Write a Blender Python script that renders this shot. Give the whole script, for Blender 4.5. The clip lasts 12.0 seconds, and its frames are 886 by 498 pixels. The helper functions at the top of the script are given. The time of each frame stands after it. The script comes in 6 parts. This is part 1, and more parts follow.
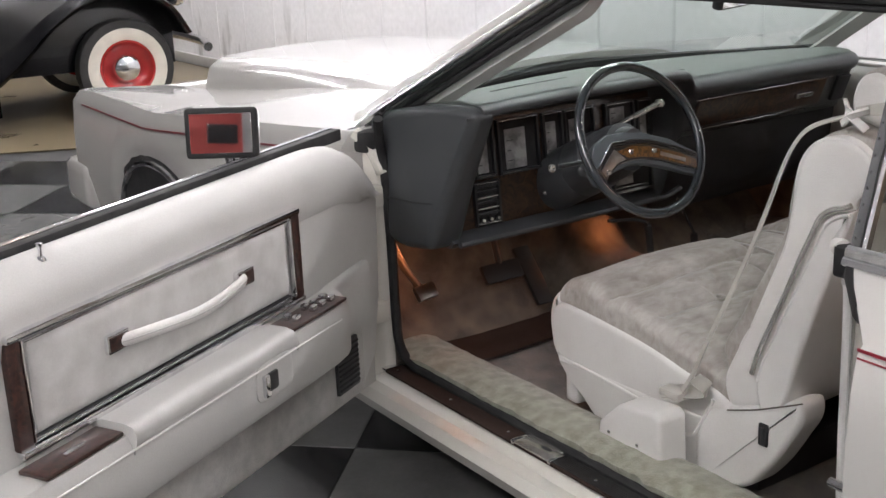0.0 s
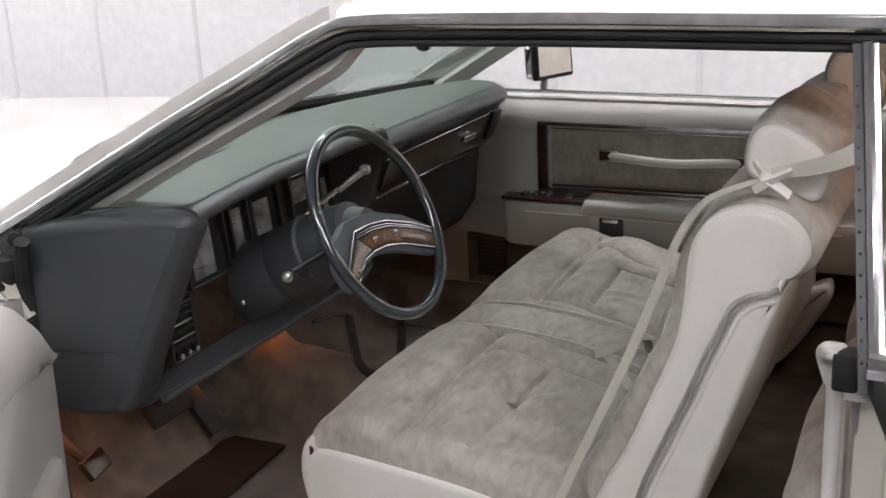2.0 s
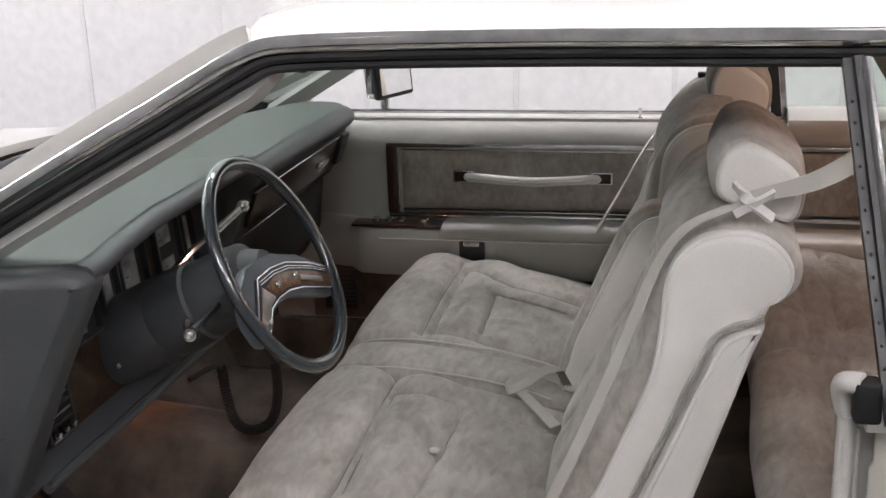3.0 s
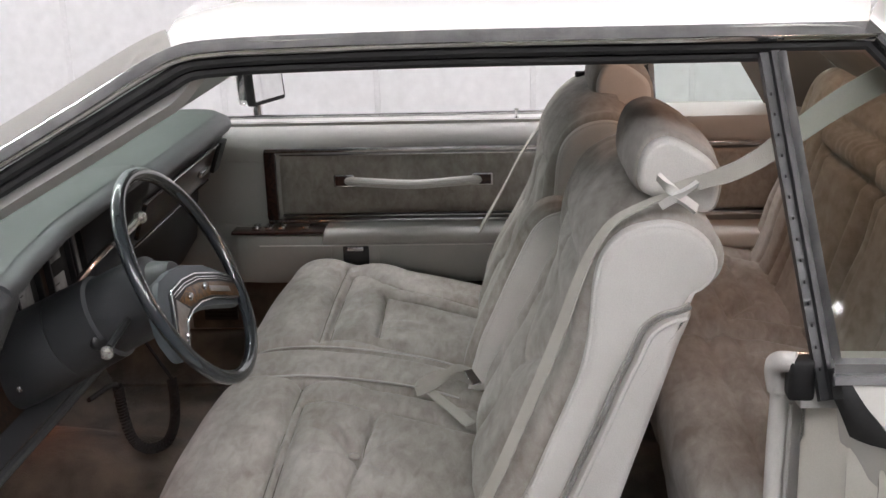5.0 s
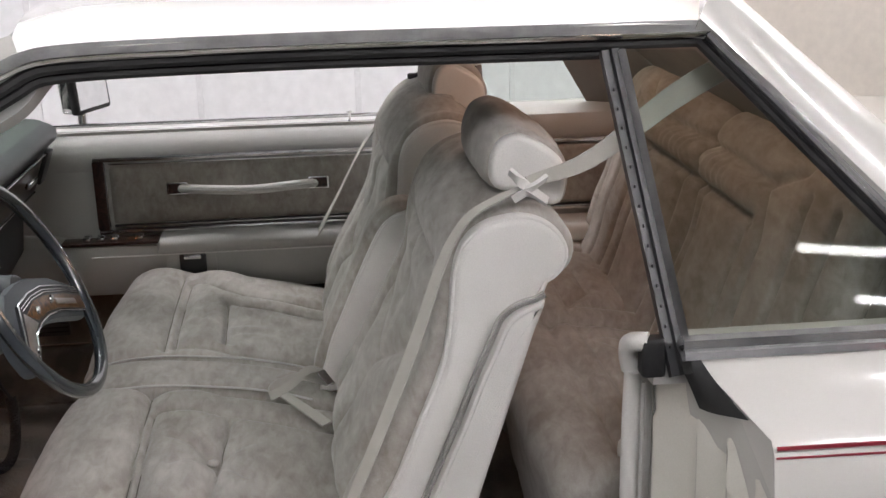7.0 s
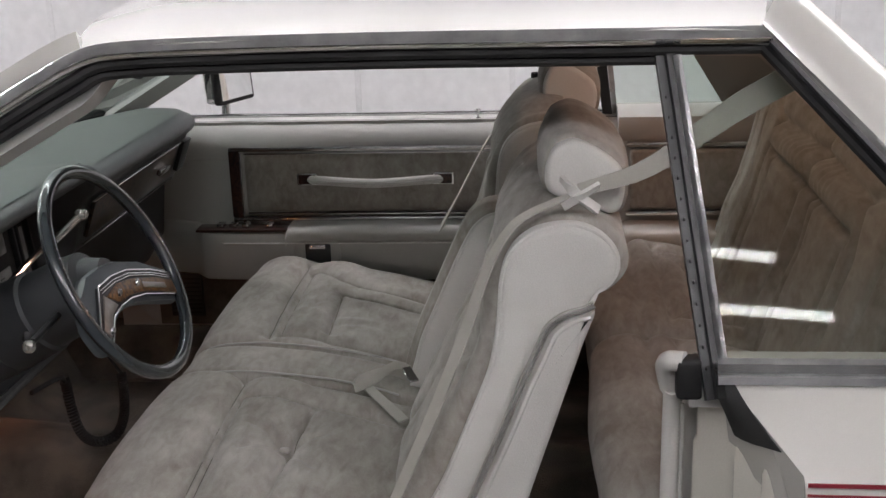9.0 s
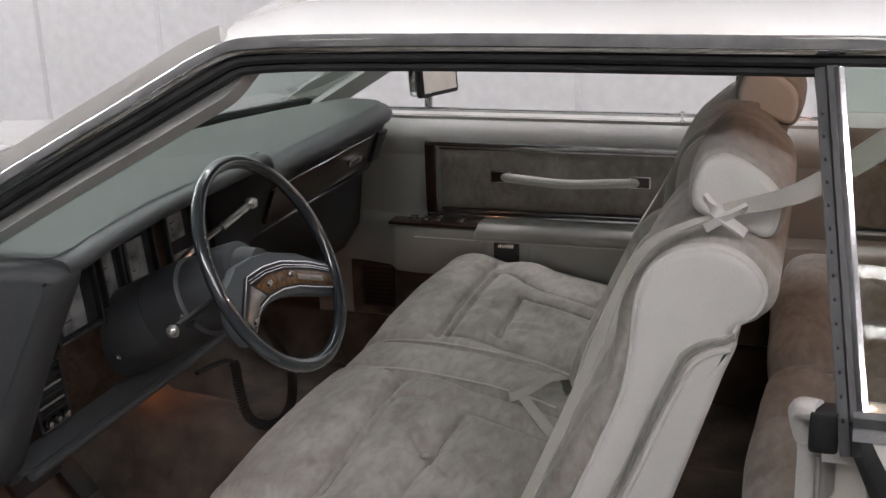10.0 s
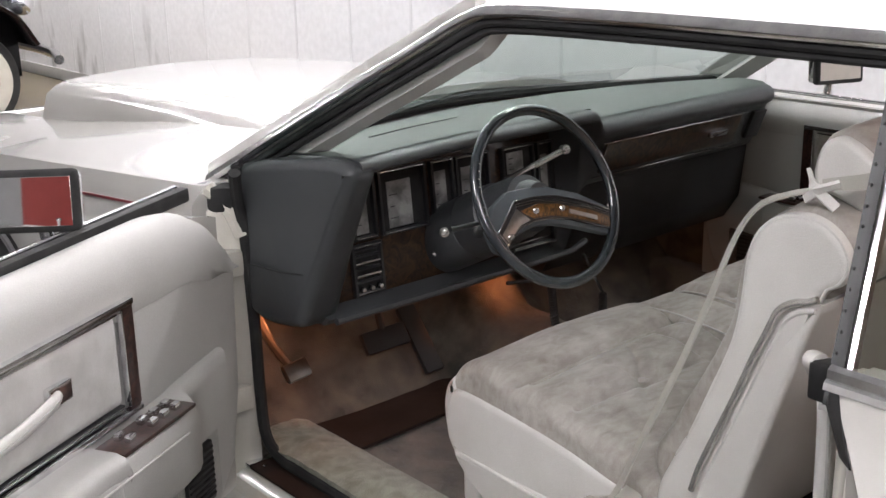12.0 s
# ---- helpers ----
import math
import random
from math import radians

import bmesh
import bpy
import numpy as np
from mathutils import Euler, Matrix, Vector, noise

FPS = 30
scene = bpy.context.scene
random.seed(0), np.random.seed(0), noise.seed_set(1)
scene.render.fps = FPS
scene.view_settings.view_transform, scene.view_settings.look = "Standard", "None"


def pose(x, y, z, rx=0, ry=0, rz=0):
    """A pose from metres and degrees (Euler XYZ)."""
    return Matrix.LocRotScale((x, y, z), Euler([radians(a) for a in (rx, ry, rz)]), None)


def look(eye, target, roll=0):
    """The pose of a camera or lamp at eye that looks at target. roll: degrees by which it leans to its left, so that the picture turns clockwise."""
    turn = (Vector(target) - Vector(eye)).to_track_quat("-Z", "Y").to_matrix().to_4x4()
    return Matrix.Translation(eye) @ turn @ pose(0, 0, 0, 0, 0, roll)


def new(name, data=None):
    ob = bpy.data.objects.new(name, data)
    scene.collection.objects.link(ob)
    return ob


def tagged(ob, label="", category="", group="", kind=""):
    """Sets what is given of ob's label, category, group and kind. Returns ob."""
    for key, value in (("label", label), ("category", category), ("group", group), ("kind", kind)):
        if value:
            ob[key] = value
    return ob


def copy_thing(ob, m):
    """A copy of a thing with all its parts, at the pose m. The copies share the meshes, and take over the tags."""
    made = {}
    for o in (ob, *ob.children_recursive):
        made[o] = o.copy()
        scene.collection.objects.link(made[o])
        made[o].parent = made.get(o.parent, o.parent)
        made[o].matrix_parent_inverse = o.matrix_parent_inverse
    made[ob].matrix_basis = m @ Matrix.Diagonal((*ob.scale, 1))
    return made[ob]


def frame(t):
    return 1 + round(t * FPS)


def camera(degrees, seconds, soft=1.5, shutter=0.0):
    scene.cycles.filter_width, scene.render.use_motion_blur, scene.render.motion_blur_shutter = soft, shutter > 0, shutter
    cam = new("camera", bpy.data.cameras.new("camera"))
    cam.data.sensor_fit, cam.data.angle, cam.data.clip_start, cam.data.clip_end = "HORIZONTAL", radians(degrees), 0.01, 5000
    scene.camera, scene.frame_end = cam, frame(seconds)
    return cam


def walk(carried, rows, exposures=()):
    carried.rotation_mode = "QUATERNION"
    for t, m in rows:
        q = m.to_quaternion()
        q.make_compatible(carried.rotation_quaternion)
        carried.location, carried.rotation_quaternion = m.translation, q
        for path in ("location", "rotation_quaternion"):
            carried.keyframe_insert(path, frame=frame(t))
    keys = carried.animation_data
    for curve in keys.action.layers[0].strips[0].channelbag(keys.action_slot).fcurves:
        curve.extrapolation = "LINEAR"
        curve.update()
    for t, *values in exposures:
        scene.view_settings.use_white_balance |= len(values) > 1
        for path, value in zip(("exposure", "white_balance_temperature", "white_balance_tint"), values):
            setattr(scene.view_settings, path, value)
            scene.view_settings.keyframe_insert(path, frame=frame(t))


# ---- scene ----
# World: x to the car's right, y to its nose, z up; y = 0 at the driver's door's rear edge.
cam = camera(41.84, 12.0, soft=1.5)
PATH = [
    (0, (-2.4291, -1.0819, 1.4832), (-1.3577, 0.5038, 0.9025), -2.33),
    (0.5, (-2.3929, -0.8527, 1.4875), (-1.1735, 0.6220, 0.9044), -2.41),
    (1, (-2.3607, -0.5874, 1.4927), (-0.9894, 0.7451, 0.9051), -2.46),
    (1.5, (-2.3435, -0.3272, 1.4945), (-0.7903, 0.7873, 0.9078), -2.72),
    (2, (-2.3255, -0.0942, 1.4931), (-0.6122, 0.7563, 0.9073), -2.57),
    (2.5, (-2.2794, 0.1089, 1.4918), (-0.4672, 0.7214, 0.9077), -2.39),
    (3, (-2.2444, 0.2680, 1.4902), (-0.3791, 0.7005, 0.9102), -2.00),
    (5, (-2.2673, 0.4160, 1.4893), (-0.3582, 0.5554, 0.9090), -1.83),
    (5.5, (-2.2754, 0.4720, 1.4878), (-0.3612, 0.4233, 0.9090), -1.58),
    (6, (-2.2823, 0.4890, 1.4905), (-0.3713, 0.3903, 0.9093), -1.54),
    (6.5, (-2.2983, 0.4820, 1.4901), (-0.3913, 0.3182, 0.9089), -1.60),
    (7, (-2.3003, 0.4840, 1.4901), (-0.3943, 0.3023, 0.9095), -1.38),
    (7.2, (-2.3093, 0.4861, 1.4923), (-0.4042, 0.2993, 0.9128), -1.28),
    (8.8, (-2.299, 0.275, 1.499), (-0.389, 0.341, 0.911), -1.95),
    (9, (-2.283, 0.243, 1.494), (-0.378, 0.425, 0.912), -1.80),
    (9.5, (-2.224, 0.155, 1.493), (-0.363, 0.597, 0.912), -2.05),
    (10, (-2.1653, 0.0790, 1.4939), (-0.3541, 0.6945, 0.9097), -1.99),
    (10.5, (-2.1254, -0.0041, 1.4904), (-0.3952, 0.8134, 0.9072), -2.23),
    (11, (-2.1115, -0.1432, 1.4912), (-0.5362, 0.9404, 0.9069), -2.18),
    (11.5, (-2.0905, -0.3792, 1.4927), (-0.6873, 0.9183, 0.9053), -2.10),
    (12, (-2.145, -0.690, 1.500), (-0.905, 0.766, 0.919), -1.30),
]
EXPOSURES = [(0.0, 0.0), (7.2, 0.0), (8.8, -0.43), (10.0, -0.43), (10.5, -0.2), (11.0, -0.05), (12.0, 0.05)]
walk(cam, [(t, look(eye, target, roll)) for t, eye, target, roll in PATH], EXPOSURES)

# ---- light ----
world = bpy.data.worlds.new("world")
scene.world = world
world.use_nodes = True
world.node_tree.nodes["Background"].inputs[0].default_value = (0.9, 0.95, 1.0, 1)
world.node_tree.nodes["Background"].inputs[1].default_value = 0.25


LAMP_STRENGTH, LAMP_COLOR = 98.0, (1.0, 0.965, 0.985)


def bulb(x, y, z, watts, color, radius=0.02):
    data = bpy.data.lights.new("bulb", "POINT")
    data.energy, data.color, data.shadow_soft_size = watts, color, radius
    new("courtesy_bulb", data).location = (x, y, z)


# warm courtesy bulbs under the dashboard and on the rear pillars
WARM = (1.0, 0.34, 0.13)
bulb(-0.76, 1.54, 0.56, 1.0, WARM)
bulb(0.0, 1.56, 0.47, 0.3, WARM)
bulb(-0.48, -0.14, 1.21, 0.6, (1.0, 0.60, 0.42))
bulb(0.48, -0.14, 1.21, 0.8, (1.0, 0.60, 0.42))
bulb(0.0, -0.02, 1.27, 1.5, (1.0, 0.62, 0.46))


# ---- materials ----
MATS = {}


def mat(name, color, rough=0.5, metal=0.0, spec=0.5, coat=0.0, sheen=0.0, color2=None, scale=8.0, fine=120.0, bump=0.0, contrast=(0.35, 0.65), rough_var=0.0, random_obj=0.0):
    """A surface with two scales of variation: large patches to color2 and fine grain in bump and tone."""
    m = bpy.data.materials.new(name)
    m.use_nodes = True
    nt = m.node_tree
    b = nt.nodes["Principled BSDF"]
    b.inputs["Roughness"].default_value = rough
    b.inputs["Metallic"].default_value = metal
    b.inputs["Specular IOR Level"].default_value = spec
    b.inputs["Coat Weight"].default_value = coat
    b.inputs["Coat Roughness"].default_value = 0.06
    b.inputs["Sheen Weight"].default_value = sheen
    b.inputs["Sheen Roughness"].default_value = 0.4
    co = nt.nodes.new("ShaderNodeTexCoord")
    c2 = color2 or tuple(c * 0.86 for c in color)
    big = nt.nodes.new("ShaderNodeTexNoise")
    big.inputs["Scale"].default_value, big.inputs["Detail"].default_value = scale, 6
    nt.links.new(co.outputs["Object"], big.inputs["Vector"])
    ramp = nt.nodes.new("ShaderNodeValToRGB")
    ramp.color_ramp.elements[0].position, ramp.color_ramp.elements[1].position = contrast
    ramp.color_ramp.elements[0].color, ramp.color_ramp.elements[1].color = (*c2, 1), (*color, 1)
    nt.links.new(big.outputs["Fac"], ramp.inputs["Fac"])
    small = nt.nodes.new("ShaderNodeTexNoise")
    small.inputs["Scale"].default_value, small.inputs["Detail"].default_value = fine, 3
    nt.links.new(co.outputs["Object"], small.inputs["Vector"])
    lift = nt.nodes.new("ShaderNodeHueSaturation")
    lift.inputs["Value"].default_value, lift.inputs["Saturation"].default_value = 1.13, 1.0
    tint = nt.nodes.new("ShaderNodeMix")
    tint.data_type, tint.blend_type = "RGBA", "MULTIPLY"
    tint.inputs["Factor"].default_value = 0.25
    mono = nt.nodes.new("ShaderNodeRGBToBW")
    nt.links.new(small.outputs["Color"], mono.inputs["Color"])
    nt.links.new(ramp.outputs["Color"], tint.inputs["A"])
    nt.links.new(mono.outputs["Val"], tint.inputs["B"])
    nt.links.new(tint.outputs["Result"], lift.inputs["Color"])
    if random_obj:
        info = nt.nodes.new("ShaderNodeObjectInfo")
        mr = nt.nodes.new("ShaderNodeMapRange")
        mr.inputs["To Min"].default_value, mr.inputs["To Max"].default_value = 1.13 * (1 - random_obj), 1.13 * (1 + random_obj)
        nt.links.new(info.outputs["Random"], mr.inputs["Value"])
        nt.links.new(mr.outputs["Result"], lift.inputs["Value"])
    nt.links.new(lift.outputs["Color"], b.inputs["Base Color"])
    if rough_var:
        rr = nt.nodes.new("ShaderNodeMapRange")
        rr.inputs["To Min"].default_value, rr.inputs["To Max"].default_value = max(0.02, rough - rough_var), min(1, rough + rough_var)
        nt.links.new(big.outputs["Fac"], rr.inputs["Value"])
        nt.links.new(rr.outputs["Result"], b.inputs["Roughness"])
    if bump:
        bp = nt.nodes.new("ShaderNodeBump")
        bp.inputs["Strength"].default_value, bp.inputs["Distance"].default_value = bump, 0.004
        nt.links.new(small.outputs["Fac"], bp.inputs["Height"])
        nt.links.new(bp.outputs["Normal"], b.inputs["Normal"])
    MATS[name] = m
    return m


def glass_mat(name, tint, gloss=0.6, rough=0.0, base=0.04):
    m = bpy.data.materials.new(name)
    m.use_nodes = True
    nt = m.node_tree
    nt.nodes.clear()
    out = nt.nodes.new("ShaderNodeOutputMaterial")
    tr = nt.nodes.new("ShaderNodeBsdfTransparent")
    tr.inputs[0].default_value = (*tint, 1)
    gl = nt.nodes.new("ShaderNodeBsdfGlossy")
    gl.inputs["Roughness"].default_value = rough
    lw = nt.nodes.new("ShaderNodeLayerWeight")
    lw.inputs["Blend"].default_value = 0.5
    pw = nt.nodes.new("ShaderNodeMath")
    pw.operation = "POWER"
    pw.inputs[1].default_value = 4.0
    nt.links.new(lw.outputs["Facing"], pw.inputs[0])
    fr = nt.nodes.new("ShaderNodeMath")
    fr.operation = "MULTIPLY_ADD"
    fr.inputs[1].default_value, fr.inputs[2].default_value = gloss, base
    nt.links.new(pw.outputs[0], fr.inputs[0])
    mx = nt.nodes.new("ShaderNodeMixShader")
    nt.links.new(fr.outputs[0], mx.inputs[0])
    nt.links.new(tr.outputs[0], mx.inputs[1])
    nt.links.new(gl.outputs[0], mx.inputs[2])
    nt.links.new(mx.outputs[0], out.inputs[0])
    MATS[name] = m
    return m


def wood_mat(name, dark, light, scale):
    """Burl or straight-grained veneer under lacquer."""
    m = bpy.data.materials.new(name)
    m.use_nodes = True
    nt = m.node_tree
    b = nt.nodes["Principled BSDF"]
    b.inputs["Roughness"].default_value, b.inputs["Coat Weight"].default_value, b.inputs["Specular IOR Level"].default_value = 0.32, 0.35, 0.4
    co = nt.nodes.new("ShaderNodeTexCoord")
    warp = nt.nodes.new("ShaderNodeTexNoise")
    warp.inputs["Scale"].default_value, warp.inputs["Detail"].default_value, warp.inputs["Distortion"].default_value = scale, 5, 2.5
    nt.links.new(co.outputs["Object"], warp.inputs["Vector"])
    ramp = nt.nodes.new("ShaderNodeValToRGB")
    ramp.color_ramp.elements[0].position, ramp.color_ramp.elements[1].position = 0.35, 0.7
    ramp.color_ramp.elements[0].color, ramp.color_ramp.elements[1].color = (*dark, 1), (*light, 1)
    nt.links.new(warp.outputs["Fac"], ramp.inputs["Fac"])
    nt.links.new(ramp.outputs["Color"], b.inputs["Base Color"])
    MATS[name] = m
    return m


def nap_mat(name, pale, dark):
    """Brushed pile: broad worn patches, strokes where the nap lies the other way, and a fine grain."""
    m = bpy.data.materials.new(name)
    m.use_nodes = True
    nt = m.node_tree
    b = nt.nodes["Principled BSDF"]
    b.inputs["Roughness"].default_value, b.inputs["Specular IOR Level"].default_value = 0.9, 0.1
    b.inputs["Sheen Weight"].default_value, b.inputs["Sheen Roughness"].default_value = 0.25, 0.4
    co = nt.nodes.new("ShaderNodeTexCoord")

    def noise_of(size, scale, detail, bend):
        mp = nt.nodes.new("ShaderNodeMapping")
        mp.inputs["Scale"].default_value, mp.inputs["Rotation"].default_value = size, (0.2, 0.1, 0.45)
        nt.links.new(co.outputs["Object"], mp.inputs["Vector"])
        n = nt.nodes.new("ShaderNodeTexNoise")
        n.inputs["Scale"].default_value, n.inputs["Detail"].default_value, n.inputs["Distortion"].default_value = scale, detail, bend
        nt.links.new(mp.outputs["Vector"], n.inputs["Vector"])
        return n.outputs["Fac"]

    def mixed(a, b_, f):
        mx = nt.nodes.new("ShaderNodeMix")
        mx.inputs["Factor"].default_value = f
        nt.links.new(a, mx.inputs["A"])
        nt.links.new(b_, mx.inputs["B"])
        return mx.outputs["Result"]
    patches = noise_of((1, 1, 1), 7.0, 5, 0.8)
    strokes = noise_of((1, 2.4, 1.6), 26.0, 5, 0.5)
    grain = noise_of((1, 1, 1), 420.0, 2, 0.0)
    ramp = nt.nodes.new("ShaderNodeValToRGB")
    ramp.color_ramp.elements[0].position, ramp.color_ramp.elements[1].position = 0.34, 0.66
    ramp.color_ramp.elements[0].color, ramp.color_ramp.elements[1].color = (*dark, 1), (*pale, 1)
    nt.links.new(mixed(mixed(patches, strokes, 0.42), grain, 0.12), ramp.inputs["Fac"])
    nt.links.new(ramp.outputs["Color"], b.inputs["Base Color"])
    bp = nt.nodes.new("ShaderNodeBump")
    bp.inputs["Strength"].default_value, bp.inputs["Distance"].default_value = 0.22, 0.004
    nt.links.new(mixed(strokes, grain, 0.4), bp.inputs["Height"])
    nt.links.new(bp.outputs["Normal"], b.inputs["Normal"])
    MATS[name] = m
    return m


PAINT = mat("white_paint", (0.565, 0.553, 0.525), 0.22, spec=0.5, coat=1.0, color2=(0.55, 0.538, 0.51), scale=1.5, fine=900)
JAMB = mat("jamb_paint", (0.66, 0.645, 0.585), 0.25, coat=1.0, color2=(0.60, 0.58, 0.52), scale=5, fine=500)
CHROME = mat("chrome", (0.92, 0.92, 0.93), 0.11, metal=1.0, color2=(0.70, 0.70, 0.72), scale=25, fine=300, rough_var=0.04)
RUBBER = mat("black_rubber", (0.016, 0.016, 0.017), 0.7, spec=0.3, color2=(0.03, 0.03, 0.03), scale=20, fine=400, bump=0.1)
LEATHER = mat("white_leather", (0.69, 0.68, 0.655), 0.40, color2=(0.63, 0.615, 0.59), scale=7, fine=450, bump=0.25)
WHITE_TRIM = mat("white_trim", (0.475, 0.469, 0.452), 0.45, color2=(0.43, 0.425, 0.41), scale=5, fine=400, bump=0.15)
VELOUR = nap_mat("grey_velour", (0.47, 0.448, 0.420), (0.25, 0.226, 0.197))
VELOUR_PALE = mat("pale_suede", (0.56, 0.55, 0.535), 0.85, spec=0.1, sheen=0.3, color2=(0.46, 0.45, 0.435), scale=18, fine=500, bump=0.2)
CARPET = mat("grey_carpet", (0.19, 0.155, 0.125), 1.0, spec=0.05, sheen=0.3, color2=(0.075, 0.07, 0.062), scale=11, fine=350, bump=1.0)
SHAG = mat("sill_carpet", (0.34, 0.335, 0.27), 1.0, spec=0.05, sheen=0.3, color2=(0.22, 0.22, 0.17), scale=30, fine=260, bump=1.0)
# lighter copy of the dash vinyl, with the windshield's light painted in
DASH_TOP = mat("lit_dash_top", (0.098, 0.110, 0.104), 0.5, spec=0.5, color2=(0.087, 0.099, 0.094), scale=3, fine=500, bump=0.3)
DASH = mat("dash_vinyl", (0.052, 0.055, 0.060), 0.42, spec=0.65, color2=(0.044, 0.047, 0.051), scale=6, fine=500, bump=0.3)
DARK = mat("dark_plastic", (0.025, 0.026, 0.028), 0.4, color2=(0.018, 0.018, 0.02), scale=12, fine=400)
WHEELRIM = mat("wheel_plastic", (0.030, 0.036, 0.042), 0.2, coat=1.0, color2=(0.026, 0.031, 0.036), scale=12, fine=400)
DARK_SEAM = mat("dark_seam", (0.16, 0.145, 0.125), 0.9, color2=(0.12, 0.11, 0.095), scale=30, fine=300)
HORN_METAL = mat("brushed_metal", (0.40, 0.38, 0.36), 0.3, metal=0.85, color2=(0.30, 0.28, 0.26), scale=60, fine=300)
HORN = mat("slate_pad", (0.085, 0.098, 0.108), 0.45, color2=(0.07, 0.08, 0.09), scale=9, fine=400, bump=0.15)
BURL = wood_mat("burl_veneer", (0.008, 0.004, 0.003), (0.058, 0.028, 0.012), 30)
AMBER = wood_mat("amber_veneer", (0.03, 0.013, 0.004), (0.20, 0.095, 0.025), 60)
MAROON = wood_mat("maroon_veneer", (0.014, 0.006, 0.005), (0.058, 0.022, 0.016), 40)
MAT_BROWN = mat("brown_mat", (0.040, 0.026, 0.022), 0.9, spec=0.15, color2=(0.03, 0.02, 0.017), scale=9, fine=300, bump=0.4)
BELT = mat("belt_webbing", (0.47, 0.455, 0.415), 0.7, color2=(0.41, 0.395, 0.355), scale=10, fine=700, bump=0.3)
WALL = mat("white_wall", (0.86, 0.86, 0.875), 0.6, spec=0.3, color2=(0.82, 0.82, 0.835), scale=0.7, fine=25)
GREY_WALL = mat("grey_wall", (0.32, 0.32, 0.325), 0.6, color2=(0.26, 0.26, 0.265), scale=0.8, fine=30)
BEIGE_WALL = mat("beige_wall", (0.74, 0.68, 0.61), 0.6, spec=0.3, color2=(0.70, 0.64, 0.57), scale=0.8, fine=30)
RED_WALL = mat("red_wall", (0.30, 0.05, 0.045), 0.6, color2=(0.22, 0.04, 0.035), scale=0.8, fine=30)
SEAM = mat("wall_joint", (0.83, 0.83, 0.845), 0.6, scale=2, fine=80)
CEIL = mat("ceiling_grey", (0.45, 0.45, 0.45), 0.8, scale=0.6, fine=30)
TILE_BLACK = mat("black_tile", (0.016, 0.016, 0.017), 0.16, spec=0.5, color2=(0.026, 0.026, 0.027), scale=6, fine=70, bump=0.02, rough_var=0.06, random_obj=0.12)
TILE_GREY = mat("grey_tile", (0.115, 0.115, 0.112), 0.22, spec=0.5, color2=(0.09, 0.09, 0.088), scale=5, fine=70, bump=0.02, rough_var=0.06, random_obj=0.08)
GROUT = mat("tile_joint", (0.03, 0.03, 0.03), 0.7, scale=9, fine=90)
BROWN_FLOOR = mat("tan_floor", (0.20, 0.165, 0.105), 0.3, spec=0.4, color2=(0.12, 0.095, 0.06), scale=1.6, fine=30, rough_var=0.1)
BLACK_PAINT = mat("black_paint", (0.005, 0.005, 0.006), 0.22, spec=0.3, coat=0.2, scale=2, fine=400)
RED_PAINT = mat("red_paint", (0.42, 0.018, 0.018), 0.2, coat=0.8, scale=5, fine=400)
WHITEWALL = mat("whitewall", (0.72, 0.68, 0.60), 0.6, scale=9, fine=200)
TYRE = mat("tyre_rubber", (0.02, 0.02, 0.02), 0.75, color2=(0.03, 0.029, 0.028), scale=14, fine=200, bump=0.2)
STRIPE = mat("maroon_stripe", (0.26, 0.02, 0.035), 0.3, coat=0.8, scale=5, fine=300)
# cabin lining cloth, darkened to cut the light it bounces onto the doors
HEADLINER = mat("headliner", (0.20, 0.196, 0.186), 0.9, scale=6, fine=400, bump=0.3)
SATIN = mat("satin_metal", (0.74, 0.73, 0.70), 0.22, metal=0.75, color2=(0.60, 0.58, 0.54), scale=30, fine=300)
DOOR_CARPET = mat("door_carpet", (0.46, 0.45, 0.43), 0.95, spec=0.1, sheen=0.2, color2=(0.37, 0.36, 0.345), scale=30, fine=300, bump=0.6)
FACEPLATE = mat("gauge_face", (0.36, 0.36, 0.355), 0.35, color2=(0.12, 0.12, 0.12), scale=25, fine=200)
GLASS = glass_mat("tinted_glass", (0.64, 0.72, 0.685), 0.6)
GLASS_CLEAR = glass_mat("quarter_glass_tint", (0.74, 0.80, 0.76), 0.30, base=0.012)
MIRROR = mat("mirror", (0.9, 0.9, 0.9), 0.02, metal=1.0, color2=(0.88, 0.88, 0.88), scale=3, fine=20)
COPPER = mat("pedal_metal", (0.45, 0.40, 0.36), 0.3, metal=1.0, scale=20, fine=200)


